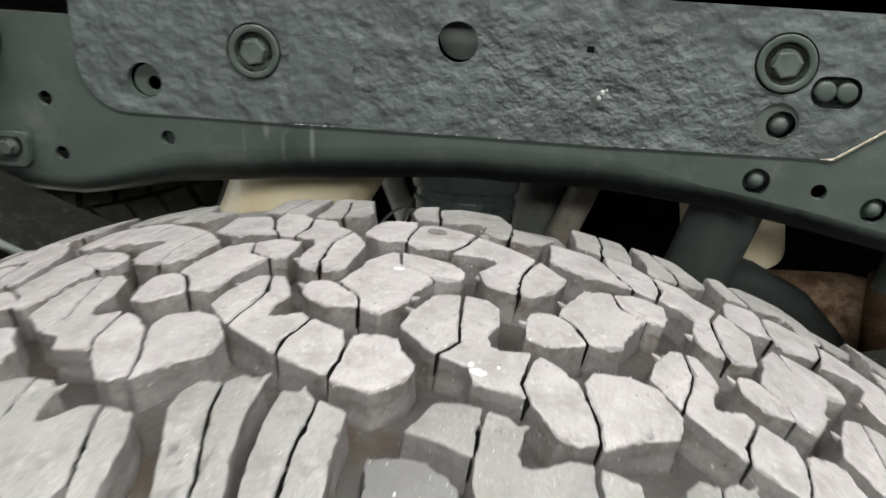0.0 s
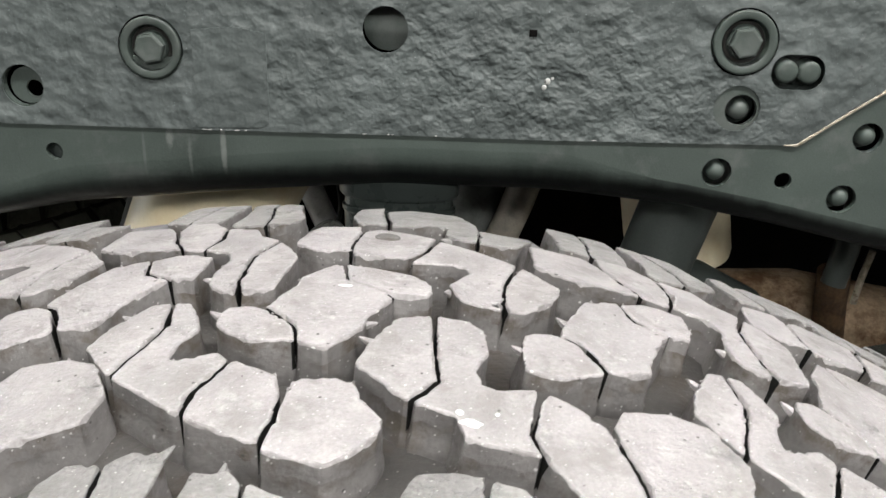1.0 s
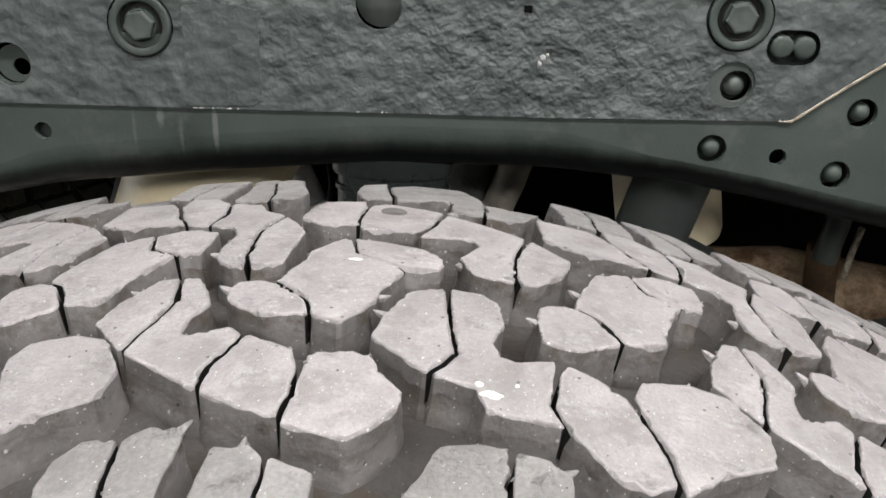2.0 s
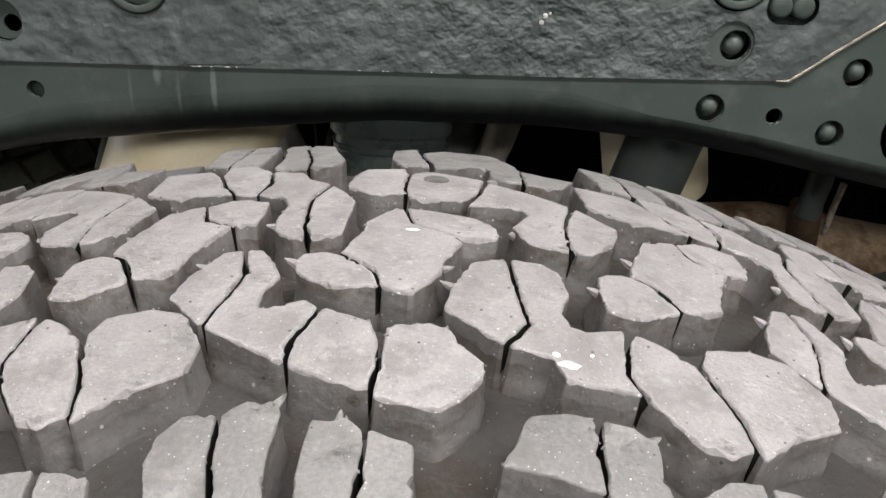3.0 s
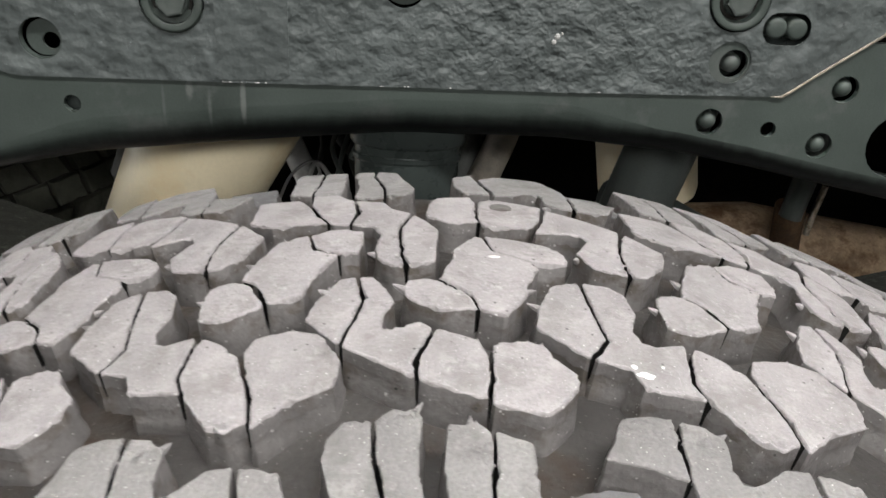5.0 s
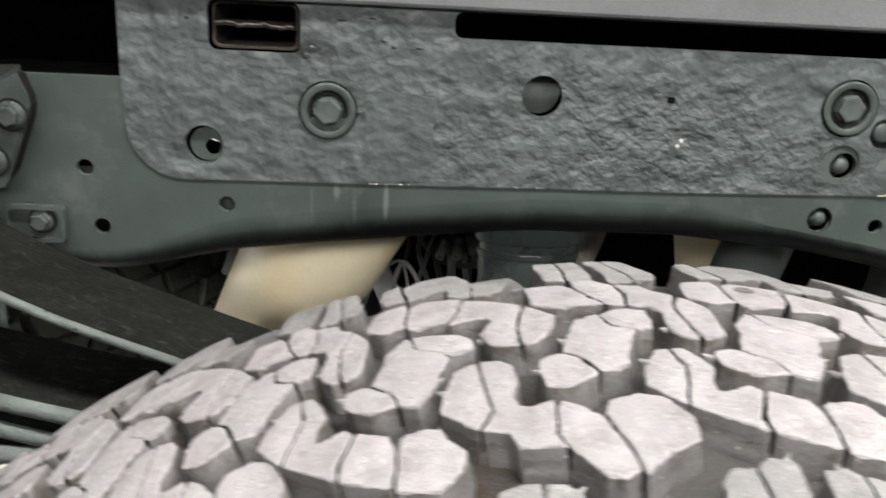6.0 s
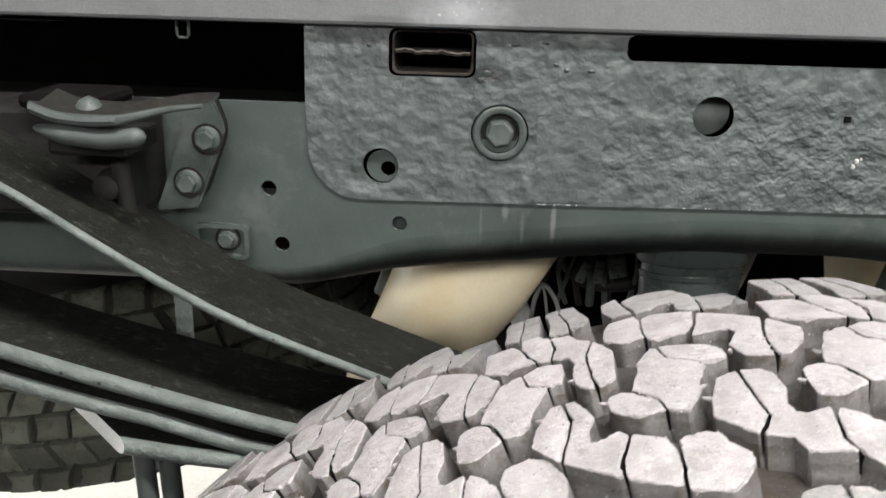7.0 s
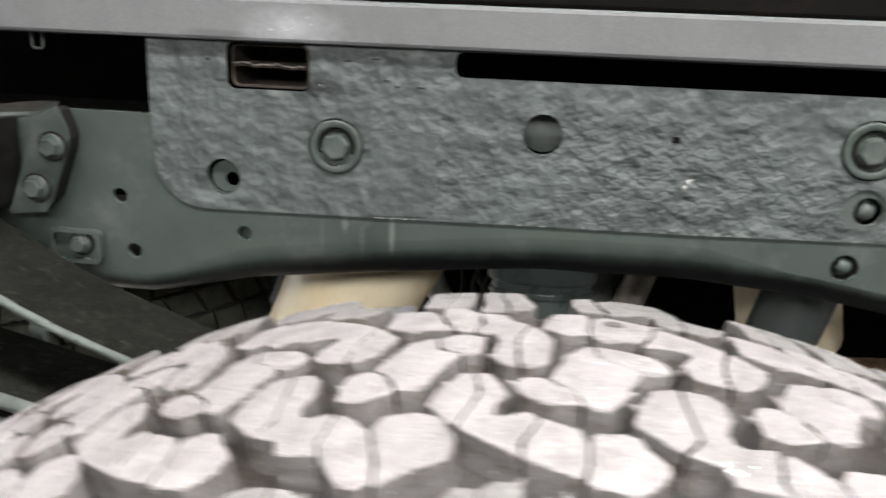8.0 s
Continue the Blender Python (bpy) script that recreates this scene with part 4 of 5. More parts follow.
# cups behind the plate's round openings
for x, z, r, deep, hole in ((-0.066, 0.9575, 0.0165, 0.019, None), (-0.3085, 0.9105, 0.0124, 0.004, (-0.3045, 0.9085, 0.0058)), (0.1682, 0.9147, 0.012, 0.016, None), (0.202, 0.9405, 0.024, 0.011, None)):
    # Right-hand cups take a darker paint: shade inside the openings put into colour.
    inside = M["rail_paint"] if x < 0 else M["cup_paint"]
    bm = bmesh.new()
    add_sheet(bm, circle(x, z, r, 28), [circle(*hole, 18)] if hole else [], FACE + deep, FACE + deep + 0.002)
    part("cup", bm, inside, plate, at=PP)
# the end of a box section behind the first slot
bm = bmesh.new()
add_sheet(bm, stadium(-0.302, -0.242, 0.9805, 1.012, 0.005), [stadium(-0.3004, -0.2436, 0.9821, 1.0108, 0.0042)], PLATE + 0.006, PLATE + 0.09)
part("slot_liner", bm, M["slot_rust"], plate, "rusty box section end", PP)
bm = bmesh.new()
rows, lip = [], []
for k in range(27):
    x = -0.2995 + 0.0021 * k
    lift = 0.0023 * noise.noise(Vector((x * 160, 0.3, 1.1))) + 0.0010 * noise.noise(Vector((x * 420, 2.3, 0.4)))
    lip.append(Vector((x, PLATE + 0.0028 + 0.6 * abs(lift), 0.9979 + lift)))
    rows.append([bm.verts.new((x, PLATE + 0.003 + 0.6 * abs(lift), 0.9978 + lift)), bm.verts.new((x, PLATE + 0.05, 0.9965)), bm.verts.new((x, PLATE + 0.05, 0.9925)), bm.verts.new((x, PLATE + 0.0035, 0.9956 + 0.7 * lift))])
for a, b in zip(rows, rows[1:]):
    for k in range(4):
        bm.faces.new((a[k], a[(k + 1) % 4], b[(k + 1) % 4], b[k]))
bm.faces.new(rows[0]), bm.faces.new(rows[-1])
fin = part("slot_fin", bm, M["slot_rust"], plate, "torn rusty lip", PP, smooth=True)
bm = bmesh.new()
add_tube(bm, [r for r in lip], [0.0004 + 0.0005 * abs(noise.noise(Vector((r.x * 300, 4.1, 0.2)))) for r in lip], 6)
part("lip_edge", bm, M["torn_lip"], fin, "pale bent edge of the torn lip", smooth=True)

# ---- body sill and bed ----
bed = tagged(new("truck_bed"), "grey painted truck bed floor with a pressed steel sill", "truck bed")
bed.location = (0, 0.66, 1.0145)
BB = Matrix.Translation((0, -0.66, -1.0145))
bm = bmesh.new()
add_box(bm, (-1.3, 0.672, 1.0148), (3, 0.70, 1.0462), 0.003)
part("sill", bm, M["sill_paint"], bed, at=BB)
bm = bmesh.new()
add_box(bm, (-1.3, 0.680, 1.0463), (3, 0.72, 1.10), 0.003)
part("edge_channel", bm, M["dark_shaded_steel"], bed, at=BB)
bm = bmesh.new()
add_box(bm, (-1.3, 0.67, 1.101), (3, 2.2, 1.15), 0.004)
part("bed_floor", bm, M["dark_shaded_steel"], bed, at=BB)
# Unseen sheets added at the far side and rear to keep the underside dark.
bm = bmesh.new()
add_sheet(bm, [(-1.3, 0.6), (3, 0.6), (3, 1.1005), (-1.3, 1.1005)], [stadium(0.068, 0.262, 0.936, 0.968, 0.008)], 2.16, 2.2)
part("far_skirt", bm, M["dark_shaded_steel"], bed, at=BB)
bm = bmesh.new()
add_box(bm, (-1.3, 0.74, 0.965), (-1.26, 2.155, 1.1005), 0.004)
part("rear_crossmember", bm, M["dark_shaded_steel"], bed, at=BB)

luck = random.Random(12)
for k in range(7):
    bm = bmesh.new()
    bmesh.ops.create_icosphere(bm, subdivisions=1, radius=0.0005 + 0.0006 * luck.random(), matrix=Matrix.Diagonal((1 + luck.random(), 0.3, 1, 1)))
    part("paint_chip", bm, M["fleck_paint"], bed, "" if k else "dried white chip of paint", BB @ pose(-0.252 + luck.gauss(0, 0.011), 0.6719, 1.026 + luck.gauss(0, 0.004)))

# ---- leaf spring ----
def leaf(root, path, y0, y1, thick, oblique=0.0):
    """A bent spring leaf: a dark scaly face and rounded, brighter edges."""
    bm = bmesh.new()
    rows = []
    n = len(path)
    r = thick / 2
    for i, (x, z) in enumerate(path):
        a, b = path[max(i - 1, 0)], path[min(i + 1, n - 1)]
        t = Vector((b[0] - a[0], 0, b[1] - a[1])).normalized()
        up = Vector((-t.z, 0, t.x))
        prof = [(y0 + r * (1 - math.cos(q)), r * math.sin(q)) for q in [radians(-90 + 30 * k) for k in range(7)]] + [(y1 - r * (1 - math.cos(q)), r * math.sin(q)) for q in [radians(90 - 30 * k) for k in range(7)]]
        skew = oblique * max(0.0, 1 - i / 3)
        rows.append([bm.verts.new(Vector((x + skew * (y - y0) / (y1 - y0), y, z)) + up * h) for y, h in prof])
    m = len(rows[0])
    for a, b in zip(rows, rows[1:]):
        for k in range(m):
            f = bm.faces.new((a[k], a[(k + 1) % m], b[(k + 1) % m], b[k]))
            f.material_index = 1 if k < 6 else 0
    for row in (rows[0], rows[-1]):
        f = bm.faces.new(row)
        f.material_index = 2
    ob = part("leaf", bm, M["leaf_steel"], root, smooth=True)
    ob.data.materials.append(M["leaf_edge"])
    ob.data.materials.append(M["lit_cut_steel"])
    ob.matrix_basis = Matrix.Translation(-root.location)
    return ob


def glide(knots, n=40):
    """A smooth line through knots of (x, z), evenly spaced in x."""
    out = []
    xs_ = [k[0] for k in knots]
    for i in range(n + 1):
        x = xs_[0] + (xs_[-1] - xs_[0]) * i / n
        j = max(0, min(len(knots) - 2, sum(1 for q in xs_[1:] if q < x)))
        p = [knots[max(0, min(len(knots) - 1, j + d))] for d in (-1, 0, 1, 2)]
        h = p[2][0] - p[1][0]
        t = (x - p[1][0]) / h
        m1 = (p[2][1] - p[0][1]) / max(1e-6, p[2][0] - p[0][0]) * h
        m2 = (p[3][1] - p[1][1]) / max(1e-6, p[3][0] - p[1][0]) * h
        out.append((x, (2 * t ** 3 - 3 * t * t + 1) * p[1][1] + (t ** 3 - 2 * t * t + t) * m1 + (3 * t * t - 2 * t ** 3) * p[2][1] + (t ** 3 - t * t) * m2))
    return out


spring = tagged(new("leaf_spring"), "dark scaly steel leaf spring pack with paler edges", "leaf spring")
spring.location = (TYRE_X, 0.58, 0.71)
leaf(spring, glide([(-0.66, 0.9865), (-0.527, 0.9199), (-0.460, 0.8789), (-0.389, 0.8399), (-0.317, 0.8117), (-0.2, 0.773), (-0.04, 0.748), (0.2, 0.762), (0.5, 0.85)]), 0.538, 0.622, 0.0064)
leaf(spring, glide([(-0.95, 0.93), (-0.7, 0.856), (-0.541, 0.8085), (-0.486, 0.7935), (-0.430, 0.7795), (-0.347, 0.7605), (-0.2, 0.742), (-0.04, 0.735), (0.2, 0.745), (0.45, 0.78)]), 0.536, 0.624, 0.0115)
leaf(spring, glide([(-0.9, 0.889), (-0.7, 0.834), (-0.544, 0.7865), (-0.489, 0.7725), (-0.443, 0.7625), (-0.375, 0.7445), (-0.2, 0.726), (-0.04, 0.720), (0.2, 0.729), (0.4, 0.75)]), 0.538, 0.622, 0.0115)
leaf(spring, [(-0.463, 0.7425), (-0.449, 0.7405), (-0.435, 0.7387), (-0.42, 0.737), (-0.38, 0.7345), (-0.3, 0.725), (-0.2, 0.712), (-0.04, 0.705), (0.2, 0.714), (0.33, 0.722)], 0.536, 0.616, 0.0128, -0.083)
for x, y in ((-0.460, 0.552), (-0.444, 0.556)):
    bm = bmesh.new()
    add_tube(bm, [(x + 0.002, y, 0.738), (x + 0.004, y, 0.69), (x + 0.008, y, 0.62)], 0.0072, 14)
    part("clip_rod", bm, M["tube_paint"], spring, at=Matrix.Translation(-spring.location), smooth=True)
bm = bmesh.new()
add_box(bm, (-0.467, 0.650, 0.76), (-0.454, 0.656, 0.83), 0.0015)
part("clip_strap", bm, M["leaf_edge"], spring, at=Matrix.Translation(-spring.location))

# ---- axle under the spring ----
axle = tagged(new("rear_axle"), "dark steel rear axle tube with a round differential housing", "axle")
axle.location = (TYRE_X, 0.9, TYRE_Z)
bm = bmesh.new()
add_lathe(bm, [(-0.42, 0.04), (0.30, 0.04), (0.36, 0.06), (0.42, 0.13), (0.52, 0.165), (0.62, 0.13), (0.68, 0.06), (0.74, 0.04), (1.1, 0.04)], 32, "y")
part("housing", bm, M["dark_shaded_steel"], axle, smooth=True)
bm = bmesh.new()
add_box(bm, (-0.06, -0.375, 0.035), (0.06, -0.27, 0.188), 0.006)
part("spring_seat", bm, M["dark_shaded_steel"], axle)
bm = bmesh.new()
add_lathe(bm, [(-0.55, 0.06), (-0.55, 0.155), (-0.44, 0.155), (-0.44, 0.06)], 40, "y")
part("brake_drum", bm, M["rusty_steel"], axle, smooth=True)

# ---- spring hanger with its pads, on the rail ----
hanger = tagged(new("spring_hanger"), "grey painted spring hanger bracket bolted to the chassis rail", "bracket")
hanger.location = (-0.45, 0.655, 0.88)
HH = Matrix.Translation(-hanger.location)
bm = bmesh.new()
HANGER = [(-0.4475, 0.9585), (-0.443, 0.9618), (-0.434, 0.963), (-0.4295, 0.9605), (-0.4235, 0.945), (-0.4225, 0.938), (-0.4245, 0.9285), (-0.4415, 0.8865), (-0.4455, 0.8812), (-0.452, 0.8782), (-0.4725, 0.8778), (-0.4745, 0.8795), (-0.4742, 0.883), (-0.4645, 0.908)]
add_sheet(bm, HANGER, [], 0.655, 0.6605)
bmesh.ops.bevel(bm, geom=[e for e in bm.edges if abs(e.verts[0].co.y - 0.655) < 1e-5 and abs(e.verts[1].co.y - 0.655) < 1e-5 and len(e.link_faces) == 2 and abs(e.link_faces[0].normal.dot(e.link_faces[1].normal)) < 0.5], offset=0.0016, segments=2, affect="EDGES")
part("face_plate", bm, M["rail_paint"], hanger, at=HH)
# Near-black fill: the shaded gap behind the plate, put into a shape.
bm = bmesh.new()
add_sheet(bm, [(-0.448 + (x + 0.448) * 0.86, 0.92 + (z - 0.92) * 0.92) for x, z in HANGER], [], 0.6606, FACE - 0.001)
part("packing", bm, M["near_black_steel"], hanger, "near-black fill standing for the shaded gap behind the plate", HH)
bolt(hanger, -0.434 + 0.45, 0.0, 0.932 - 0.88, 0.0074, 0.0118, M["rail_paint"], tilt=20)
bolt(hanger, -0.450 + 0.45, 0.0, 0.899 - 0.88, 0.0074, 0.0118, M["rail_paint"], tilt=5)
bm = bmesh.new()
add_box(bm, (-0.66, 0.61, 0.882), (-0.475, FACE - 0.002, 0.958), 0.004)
part("side_cheek", bm, M["near_black_steel"], hanger, at=HH)
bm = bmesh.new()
add_box(bm, (-0.545, 0.60, 0.958), (-0.487, 0.66, 0.969), 0.005)
part("top_block", bm, M["dark_shaded_steel"], hanger, at=HH)
bm = bmesh.new()
rows = []
for x, z in glide([(-0.5105, 0.9676), (-0.497, 0.9626), (-0.484, 0.9608), (-0.466, 0.9606), (-0.448, 0.9622), (-0.434, 0.9642), (-0.42, 0.9635)], 30):
    back = max(0.0, x + 0.455) * 1.5
    h = 0.0039 - 0.0022 * min(1.0, max(0.0, (x + 0.47) / 0.05))
    rows.append([bm.verts.new((x, 0.556 + back + d, z + e)) for d, e in ((0, -h), (-0.0025, -h * 0.7), (-0.0035, 0), (-0.0025, h * 0.7), (0, h), (0.012, h * 0.5), (0.036, h + 0.003), (0.036, h), (0.012, -h))])
for a, b in zip(rows, rows[1:]):
    for k in range(9):
        bm.faces.new((a[k], a[(k + 1) % 9], b[(k + 1) % 9], b[k])).material_index = 0 if k < 4 else 1
bm.faces.new(rows[0]), bm.faces.new(rows[-1])
part("upper_strap", bm, M["strap_paint"], hanger, "curved steel strap, greasy on top, grey-green along its edge", HH, smooth=True).data.materials.append(M["greasy_steel"])
bm = bmesh.new()
path = glide([(-0.5125, 0.9545), (-0.508, 0.9532), (-0.49, 0.9502), (-0.468, 0.9482), (-0.451, 0.9496), (-0.4455, 0.9503), (-0.4425, 0.9506), (-0.4405, 0.9507)], 36)
add_tube(bm, [(x, 0.5605, z) for x, z in path], [0.0006 + 0.0059 * math.sqrt(max(0.0, min(1.0, (x + 0.5125) / 0.02, (-0.4405 - x) / 0.006))) for x, z in path], 18)
part("lower_pad", bm, M["strap_paint"], hanger, "grey-green rounded rubber pad", HH, smooth=True)
bm = bmesh.new()
add_box(bm, (-0.512, 0.5725, 0.934), (-0.458, 0.625, 0.949), 0.003)
part("pad_carrier", bm, M["near_black_steel"], hanger, at=HH)
bm = bmesh.new()
add_lathe(bm, [(0.957, 0.0100), (0.962, 0.0105), (0.969, 0.006), (0.9715, 0.001)], 20, "z", (-0.4855, 0.582, 0.0))
part("stud", bm, M["strap_paint"], hanger, at=HH, smooth=True)
bm = bmesh.new()
add_lathe(bm, [(0.004, 0.012), (0, 0.012), (-0.003, 0.0095), (-0.012, 0.009), (-0.014, 0.006)], 18, "y", (-0.487, 0.608, 0.907))
part("eye_bolt", bm, M["greasy_steel"], hanger, at=HH, smooth=True)
bm = bmesh.new()
add_tube(bm, [(-0.479, 0.603, 0.935), (-0.476, 0.603, 0.90), (-0.474, 0.605, 0.872)], 0.006, 12)
part("shackle_pin", bm, M["greasy_steel"], hanger, at=HH, smooth=True)

tab = tagged(new("mounting_tab"), "small grey steel tab with one bolt on the rail", "bracket")
tab.location = (-0.43, 0.672, 0.838)
bm = bmesh.new()
add_sheet(bm, stadium(-0.4535, -0.413, 0.8355, 0.861, 0.005), [], 0.6752, FACE - 0.001)
part("tab_plate", bm, M["rail_paint"], tab, at=Matrix.Translation(-tab.location))
bm = bmesh.new()
add_sheet(bm, stadium(-0.455, -0.4115, 0.834, 0.8625, 0.006), [stadium(-0.4515, -0.415, 0.8375, 0.859, 0.0045)], 0.670, 0.675)
part("tab_rim", bm, M["rail_paint"], tab, at=Matrix.Translation(-tab.location))
bolt(tab, 0.001, 0.003, 0.012, 0.0066, 0.0102, M["strap_paint"], tilt=10)

# ---- things under the bed, behind the rail ----
def leaning_drum(name, foot, head, r, label, category, material):
    """A round-ended vessel between two points."""
    root = tagged(new(name), label, category)
    root.location = foot
    a, b = Vector(foot), Vector(head)
    way = (b - a).normalized()
    bm = bmesh.new()
    pts = [a, a + way * r * 0.06, a + way * r * 0.2, b - way * r * 0.2, b - way * r * 0.06, b]
    add_tube(bm, pts, [r * 0.86, r * 0.96, r, r, r * 0.96, r * 0.86], 56)
    part("shell", bm, material, root, at=Matrix.Translation(-a), smooth=True)
    return root


tank = tagged(new("funnel"), "cream plastic funnel-shaped shell leaning under the truck bed", "plastic shell")
tank.location = (-0.33, 0.87, 0.58)
bm = bmesh.new()
add_tube(bm, [(-0.190, 0.87, 0.875), (-0.217, 0.87, 0.82), (-0.249, 0.87, 0.762), (-0.279, 0.87, 0.709), (-0.297, 0.87, 0.678), (-0.330, 0.87, 0.62)], [0.070, 0.070, 0.069, 0.061, 0.056, 0.047], 64)
part("shell", bm, M["cream_plastic"], tank, at=Matrix.Translation(-tank.location), smooth=True)
bm = bmesh.new()
add_box(bm, (-0.010, -0.012, -0.03), (0.010, 0.012, 0.03), 0.004)
part("hose_clip", bm, M["sill_paint"], tank, "pale grey clip", pose(-0.325 + 0.33, 0.02, 0.175, 0, 20, 0))

def bowed(knots, n=14):
    """A smooth line through some points in space."""
    out = []
    for i in range(len(knots) - 1):
        a, b, c, d = (Vector(knots[max(0, min(len(knots) - 1, i + k))]) for k in (-1, 0, 1, 2))
        for k in range(n // (len(knots) - 1) + 1):
            t = k / (n // (len(knots) - 1) + 1)
            out.append(0.5 * (2 * b + (c - a) * t + (2 * a - 5 * b + 4 * c - d) * t * t + (3 * b - a - 3 * c + d) * t ** 3))
    return out + [Vector(knots[-1])]


for pts, r in (([(-0.176, 1.03, 0.60), (-0.1695, 1.03, 0.657), (-0.1659, 1.03, 0.679), (-0.1585, 1.03, 0.694), (-0.1475, 1.03, 0.684), (-0.137, 1.03, 0.66), (-0.132, 1.03, 0.61)], 0.0028),
               ([(-0.205, 1.01, 0.64), (-0.19, 1.02, 0.676), (-0.172, 1.03, 0.692), (-0.158, 1.035, 0.69), (-0.15, 1.035, 0.65)], 0.0018)):
    bm = bmesh.new()
    add_tube(bm, bowed(pts), r, 10)
    tagged(part("hose", bm, M["clear_wire"], smooth=True), "thin pale plastic hose bent in an arch beside the funnel", "hose", "thin hoses")

harness = tagged(new("wiring_harness"), "dark bundled cables with pale clips behind the rail", "cables")
harness.location = (-0.10, 1.04, 0.70)
HA = Matrix.Translation(-harness.location)
bm = bmesh.new()
add_tube(bm, bowed([(-0.135, 1.07, 0.72), (-0.115, 1.06, 0.70), (-0.09, 1.05, 0.692), (-0.03, 1.05, 0.70), (0.03, 1.06, 0.73)]), 0.011, 14)
part("sleeve", bm, M["greasy_steel"], harness, "ribbed black cable sleeve", HA, smooth=True)
rnd = random.Random(4)
for k in range(9):
    x = -0.15 + 0.0135 * k
    bm = bmesh.new()
    add_tube(bm, bowed([(x + rnd.uniform(-0.01, 0.02), 1.05, 0.80), (x + rnd.uniform(-0.006, 0.012), 1.035, 0.745), (x + rnd.uniform(-0.01, 0.01), 1.035, 0.71), (x + rnd.uniform(-0.02, 0.01), 1.06, 0.66)], 9), rnd.choice((0.003, 0.0042, 0.0055)), 10)
    part("cable", bm, M["strap_paint"] if k % 3 else M["greasy_steel"], harness, at=HA, smooth=True)
for x, z, w, h, turn in ((-0.111, 0.714, 0.0055, 0.014, 24), (-0.094, 0.716, 0.0055, 0.015, 8), (-0.072, 0.722, 0.011, 0.013, -12)):
    bm = bmesh.new()
    add_box(bm, (-w, -0.006, -h), (w, 0.004, h), 0.003)
    add_box(bm, (-w * 0.5, -0.009, -h * 0.5), (w * 0.5, -0.006, h * 0.4), 0.001)
    part("cable_clip", bm, M["leaf_edge"], harness, "pale grey cable clip", pose(x + 0.10, -0.014, z - 0.70, 0, turn, 0))

stop = tagged(new("bump_stop"), "dark grey painted oval bump stop cup under the chassis rail", "bump stop")
stop.location = (-0.059, 0.722, 0.836)
OVAL = Matrix.Diagonal((1, 0.45, 1, 1))
bm = bmesh.new()
add_lathe(bm, [(0.016, 0.040), (-0.006, 0.0405), (-0.017, 0.041), (-0.11, 0.038), (-0.12, 0.03)], 48, "z")
part("cup", bm, M["cup_paint"], stop, at=OVAL, smooth=True)
bm = bmesh.new()
add_lathe(bm, [(0.0165, 0.0445), (-0.001, 0.0445), (-0.0035, 0.043), (-0.0045, 0.0407)], 48, "z")
part("rim", bm, M["cup_paint"], stop, at=OVAL, smooth=True)
bm = bmesh.new()
add_lathe(bm, [(-0.0105, 0.0407), (-0.0115, 0.0425), (-0.0150, 0.0425), (-0.0165, 0.0412)], 48, "z", caps=False)
part("bead", bm, M["cup_paint"], stop, at=OVAL, smooth=True)

shock = tagged(new("shock_absorber"), "dark grey painted shock absorber leaning behind the tyre", "shock absorber")
shock.location = (0.15, 0.8, 0.75)
bm = bmesh.new()
add_tube(bm, [(0.045, 0, 0.16), (0.031, 0, 0.11), (0.016, 0, 0.056), (0.001, 0, 0.0), (-0.062, -0.01, -0.24)], 0.031, 32)
part("dust_tube", bm, M["tube_paint"], shock, smooth=True)
bm = bmesh.new()
add_tube(bm, [(-0.05, -0.008, -0.20), (-0.075, -0.012, -0.30)], 0.024, 24)
part("body", bm, M["dark_shaded_steel"], shock, smooth=True)

second = leaning_drum("reservoir", (0.220, 0.98, 0.690), (0.183, 0.98, 0.885), 0.055, "cream plastic reservoir behind the shock absorber", "reservoir", M["cream_plastic"])

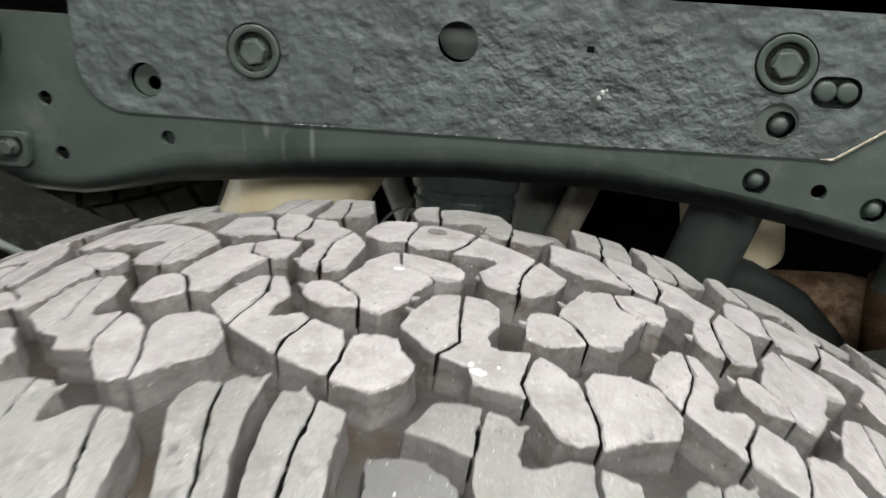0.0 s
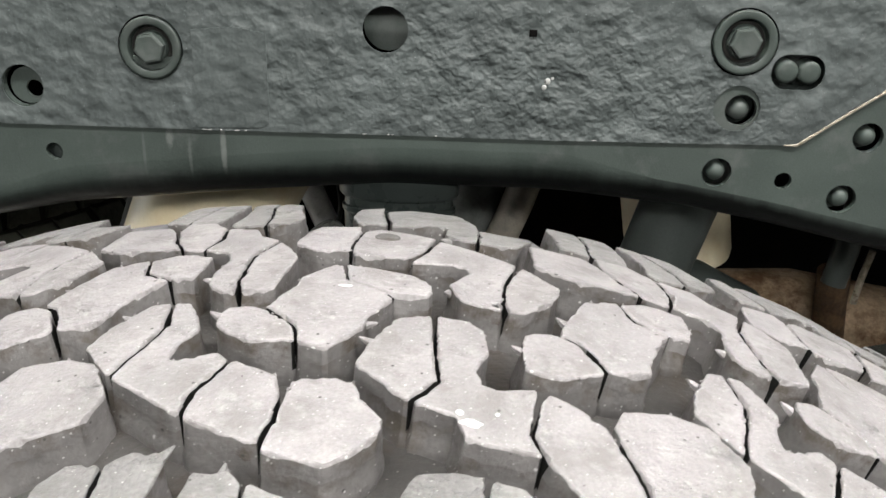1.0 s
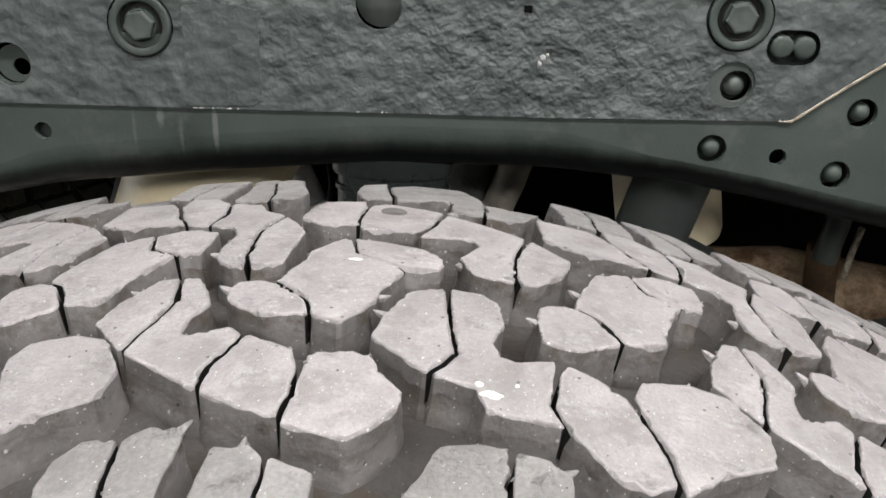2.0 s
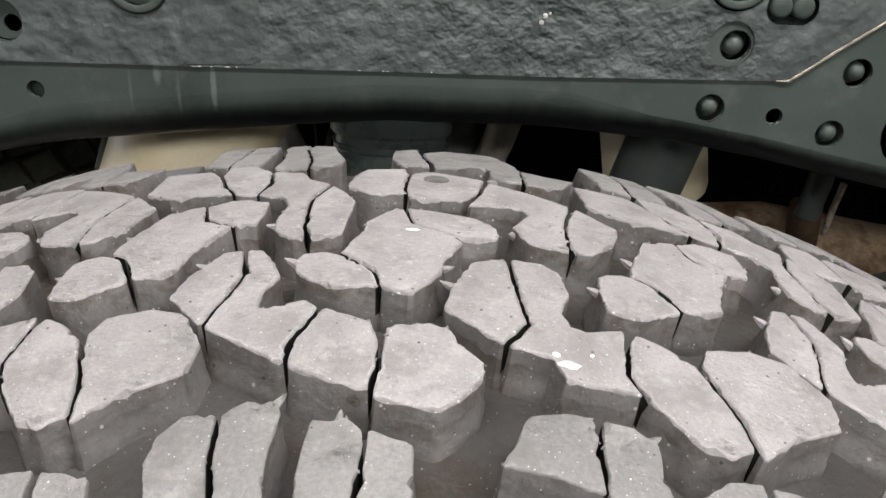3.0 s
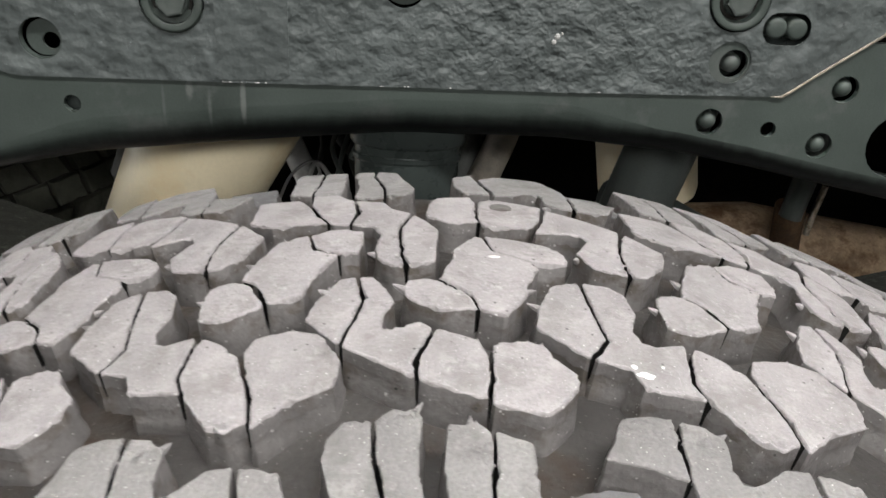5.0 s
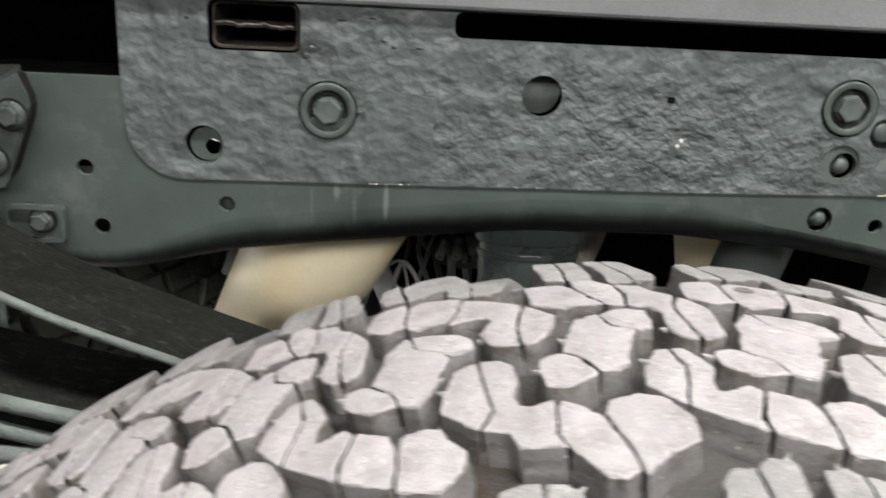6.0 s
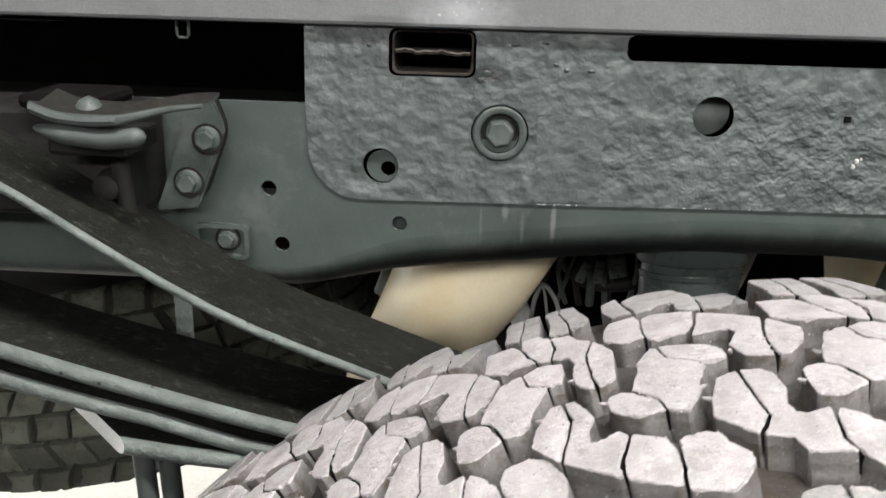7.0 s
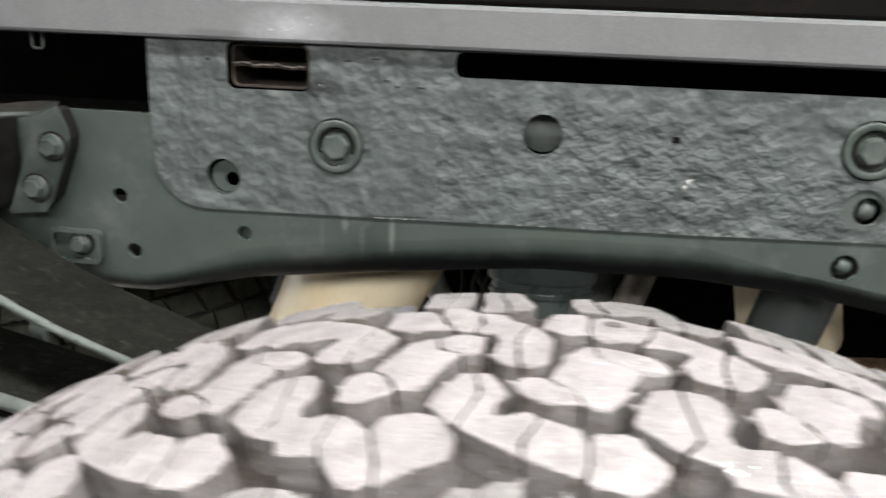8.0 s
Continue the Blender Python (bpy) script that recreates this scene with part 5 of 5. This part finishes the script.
for name, pts, r, mat_, label, cat in (
        ("brake_pipe", [(-0.26, 1.2, 0.77), (-0.237, 1.2, 0.72), (-0.214, 1.2, 0.668), (-0.186, 1.2, 0.604), (-0.16, 1.2, 0.545)], 0.0165, "pipe_zinc", "bright steel pipe slanting down behind the rail", "pipe"),
        ("tail_pipe", [(0.070, 0.95, 0.86), (0.056, 0.95, 0.80), (0.0415, 0.95, 0.752), (0.0305, 0.95, 0.722), (0.018, 0.95, 0.694), (-0.01, 0.95, 0.64)], 0.0165, "tan_pipe", "dull tan bent pipe behind the rail", "pipe"),
        ("vent_tube", [(0.012, 0.975, 0.86), (0.008, 0.975, 0.80), (-0.002, 0.975, 0.75), (-0.014, 0.975, 0.70), (-0.03, 0.975, 0.64)], 0.0285, "dull_tube", "wide dull grey tube beside the tan pipe", "tube"),
        ("cross_tube", [(0.15, 0.90, 0.717), (0.22, 0.91, 0.697), (0.28, 0.93, 0.662), (0.34, 0.95, 0.60), (0.36, 0.96, 0.54)], 0.019, "tube_paint", "dark grey cross tube behind the shock absorber", "tube"),
        ("rusty_pipe", [(0.20, 1.03, 0.565), (0.27, 1.03, 0.595), (0.36, 1.03, 0.60), (0.62, 1.03, 0.56)], 0.06, "exhaust_tan", "rusty brown exhaust pipe under the truck", "pipe"),
        ("hanger_post", [(0.376, 0.93, 0.86), (0.372, 0.93, 0.73), (0.366, 0.93, 0.69)], 0.0125, "tube_paint", "grey-green upright hanger post above the exhaust pipe", "post"),
        ("rusty_bracket", [(0.369, 0.94, 0.70), (0.374, 0.945, 0.66), (0.381, 0.95, 0.62), (0.384, 0.955, 0.57)], 0.0165, "bracket_rust", "rust-brown bracket hanging down to the exhaust pipe", "bracket"),
        ("cable_sleeve", [(0.408, 0.95, 0.72), (0.403, 0.95, 0.69), (0.400, 0.95, 0.66)], 0.0035, "bare_edge", "thin tan cable sleeve beside the post", "sleeve")):
    bm = bmesh.new()
    add_tube(bm, pts, r, 20)
    tagged(part(name, bm, M[mat_], smooth=True), label, cat)

# Unseen far rail, added to block the bright room behind.
far_rail = tagged(new("far_chassis_rail"), "unseen dark steel chassis rail added on the truck's other side", "chassis rail")
far_rail.location = (0, 1.60, 0.8)
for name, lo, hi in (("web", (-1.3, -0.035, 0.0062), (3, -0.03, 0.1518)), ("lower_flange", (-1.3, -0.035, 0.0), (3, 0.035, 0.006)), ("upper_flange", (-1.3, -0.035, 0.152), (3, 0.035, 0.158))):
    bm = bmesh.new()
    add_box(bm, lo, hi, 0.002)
    part(name, bm, M["dark_shaded_steel"], far_rail)
# Unseen black sheet, added to block the bright room under the truck.
liner = tagged(new("dark_screen"), "unseen black sheet added to close off the bright room behind", "wheel liner")
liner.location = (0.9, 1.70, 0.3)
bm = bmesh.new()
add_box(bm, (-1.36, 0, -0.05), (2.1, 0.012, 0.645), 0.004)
part("liner_sheet", bm, M["dark_shaded_steel"], liner)
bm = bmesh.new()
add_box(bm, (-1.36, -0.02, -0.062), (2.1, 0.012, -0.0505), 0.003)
part("liner_lip", bm, M["dark_shaded_steel"], liner)


def build_spare(place, label):
    """A worn spare tyre with close rows of slanting blocks; its axle lies along its own y."""
    root = tagged(new("spare_tyre"), label, "tyre", "tyres")
    root.matrix_basis = place
    R_, half, rows_, count = 0.442, 0.138, 7, 58
    profile = [(-0.1, 0.21), (-0.135, 0.25), (-0.154, 0.32), (-0.152, 0.385), (-0.142, 0.418), (-0.125, 0.430), (0.125, 0.430), (0.142, 0.418), (0.152, 0.385), (0.154, 0.32), (0.135, 0.25), (0.1, 0.21), (0.0, 0.36)]
    bm = bmesh.new()
    add_lathe(bm, profile, 96, closed=True)
    part("carcass", bm, M["spare_groove"], root, smooth=True)
    step = 2 * half / rows_
    rest = bmesh.new()
    luck = random.Random(9)
    for r in range(rows_):
        v0, v1 = -half + step * r + 0.0013, -half + step * (r + 1) - 0.0013
        lean = (0.014, -0.02, 0.006, 0.022, -0.008, -0.018, 0.01)[r]
        w = math.pi * R_ / count - 0.0012
        drop = 0.010 if r in (0, rows_ - 1) else 0.0
        shapes = []
        for kind in range(4):
            bm = bmesh.new()
            notch = luck.choice((-1, 1)) * luck.uniform(0.2, 0.5)
            loop = [(-1, -1), (notch - 0.3, -1), (notch, -luck.uniform(0.8, 0.95)), (notch + 0.25, -1), (1, -1), (luck.uniform(0.9, 1.0), 0.1), (1, 1), (-notch, luck.uniform(0.85, 1.0)), (-1, 1), (-luck.uniform(0.88, 1.0), -0.1)]
            loop = [(su + luck.uniform(-0.07, 0.03) * su, v + luck.uniform(-0.08, 0.03) * v) for su, v in loop]
            tops = []
            for shrink, out in ((1.0, -0.016), (0.99, -0.003), (0.9, 0.0)):
                ring = []
                for su, v in loop:
                    v = (v0 + v1) / 2 + v * shrink * (v1 - v0) / 2
                    su = su * shrink * w + lean * (v - (v0 + v1) / 2) / step
                    rad = R_ + out - (drop if abs(v) > half - step / 2 else 0.0)
                    ring.append(bm.verts.new((rad * math.sin(su / R_), v, rad * math.cos(su / R_))))
                tops.append(ring)
            for a, b in zip(tops, tops[1:]):
                for k in range(len(loop)):
                    bm.faces.new((a[k], a[(k + 1) % len(loop)], b[(k + 1) % len(loop)], b[k]))
            bm.faces.new(tops[-1])
            bmesh.ops.recalc_face_normals(bm, faces=bm.faces)
            shapes.append(rubber_mesh("tread_block", bm, M["old_rubber"]))
        for k in range(count):
            me = luck.choice(shapes)
            turn = Matrix.Rotation(2 * math.pi * (k + 0.5 * (r % 2) + 0.13 * r + luck.uniform(-0.09, 0.09)) / count, 4, "Y") @ Matrix.Diagonal((luck.uniform(0.88, 1.02), 1, luck.uniform(0.994, 1.005), 1))
            where = (place @ turn) @ Vector((0, 0, R_)) - place.translation
            if where.dot(Vector((0.5, -0.86, 0))) > 0.1:
                ob = new("tread_block", me)
                ob.parent = root
                ob.matrix_basis = turn
            else:
                tmp = bpy.data.meshes.new("tmp")
                bmh = bmesh.new()
                bmh.from_mesh(me)
                bmh.transform(turn)
                bmh.to_mesh(tmp)
                bmh.free()
                rest.from_mesh(tmp)
                bpy.data.meshes.remove(tmp)
    tagged(part("tread_remainder", rest, M["old_rubber"], root), kind="stuff")
    return root


build_spare(pose(-0.85, 1.425, 0.512) @ Matrix.Rotation(radians(-6), 4, "Y") @ pose(0, 0, 0, 90, 0, 20), "dirty spare mud tyre slung flat under the truck bed")

hook = tagged(new("wire_hook"), "small pale wire loop hanging under the truck bed sill", "hook")
hook.location = (-0.460, 0.69, 1.0145)
bm = bmesh.new()
add_tube(bm, [(-0.0045, 0, 0.001), (-0.0045, 0, -0.011), (-0.003, 0, -0.013), (0.003, 0, -0.013), (0.0045, 0, -0.011), (0.0045, 0, 0.001)], 0.0011, 8)
part("loop", bm, M["leaf_edge"], hook, smooth=True)
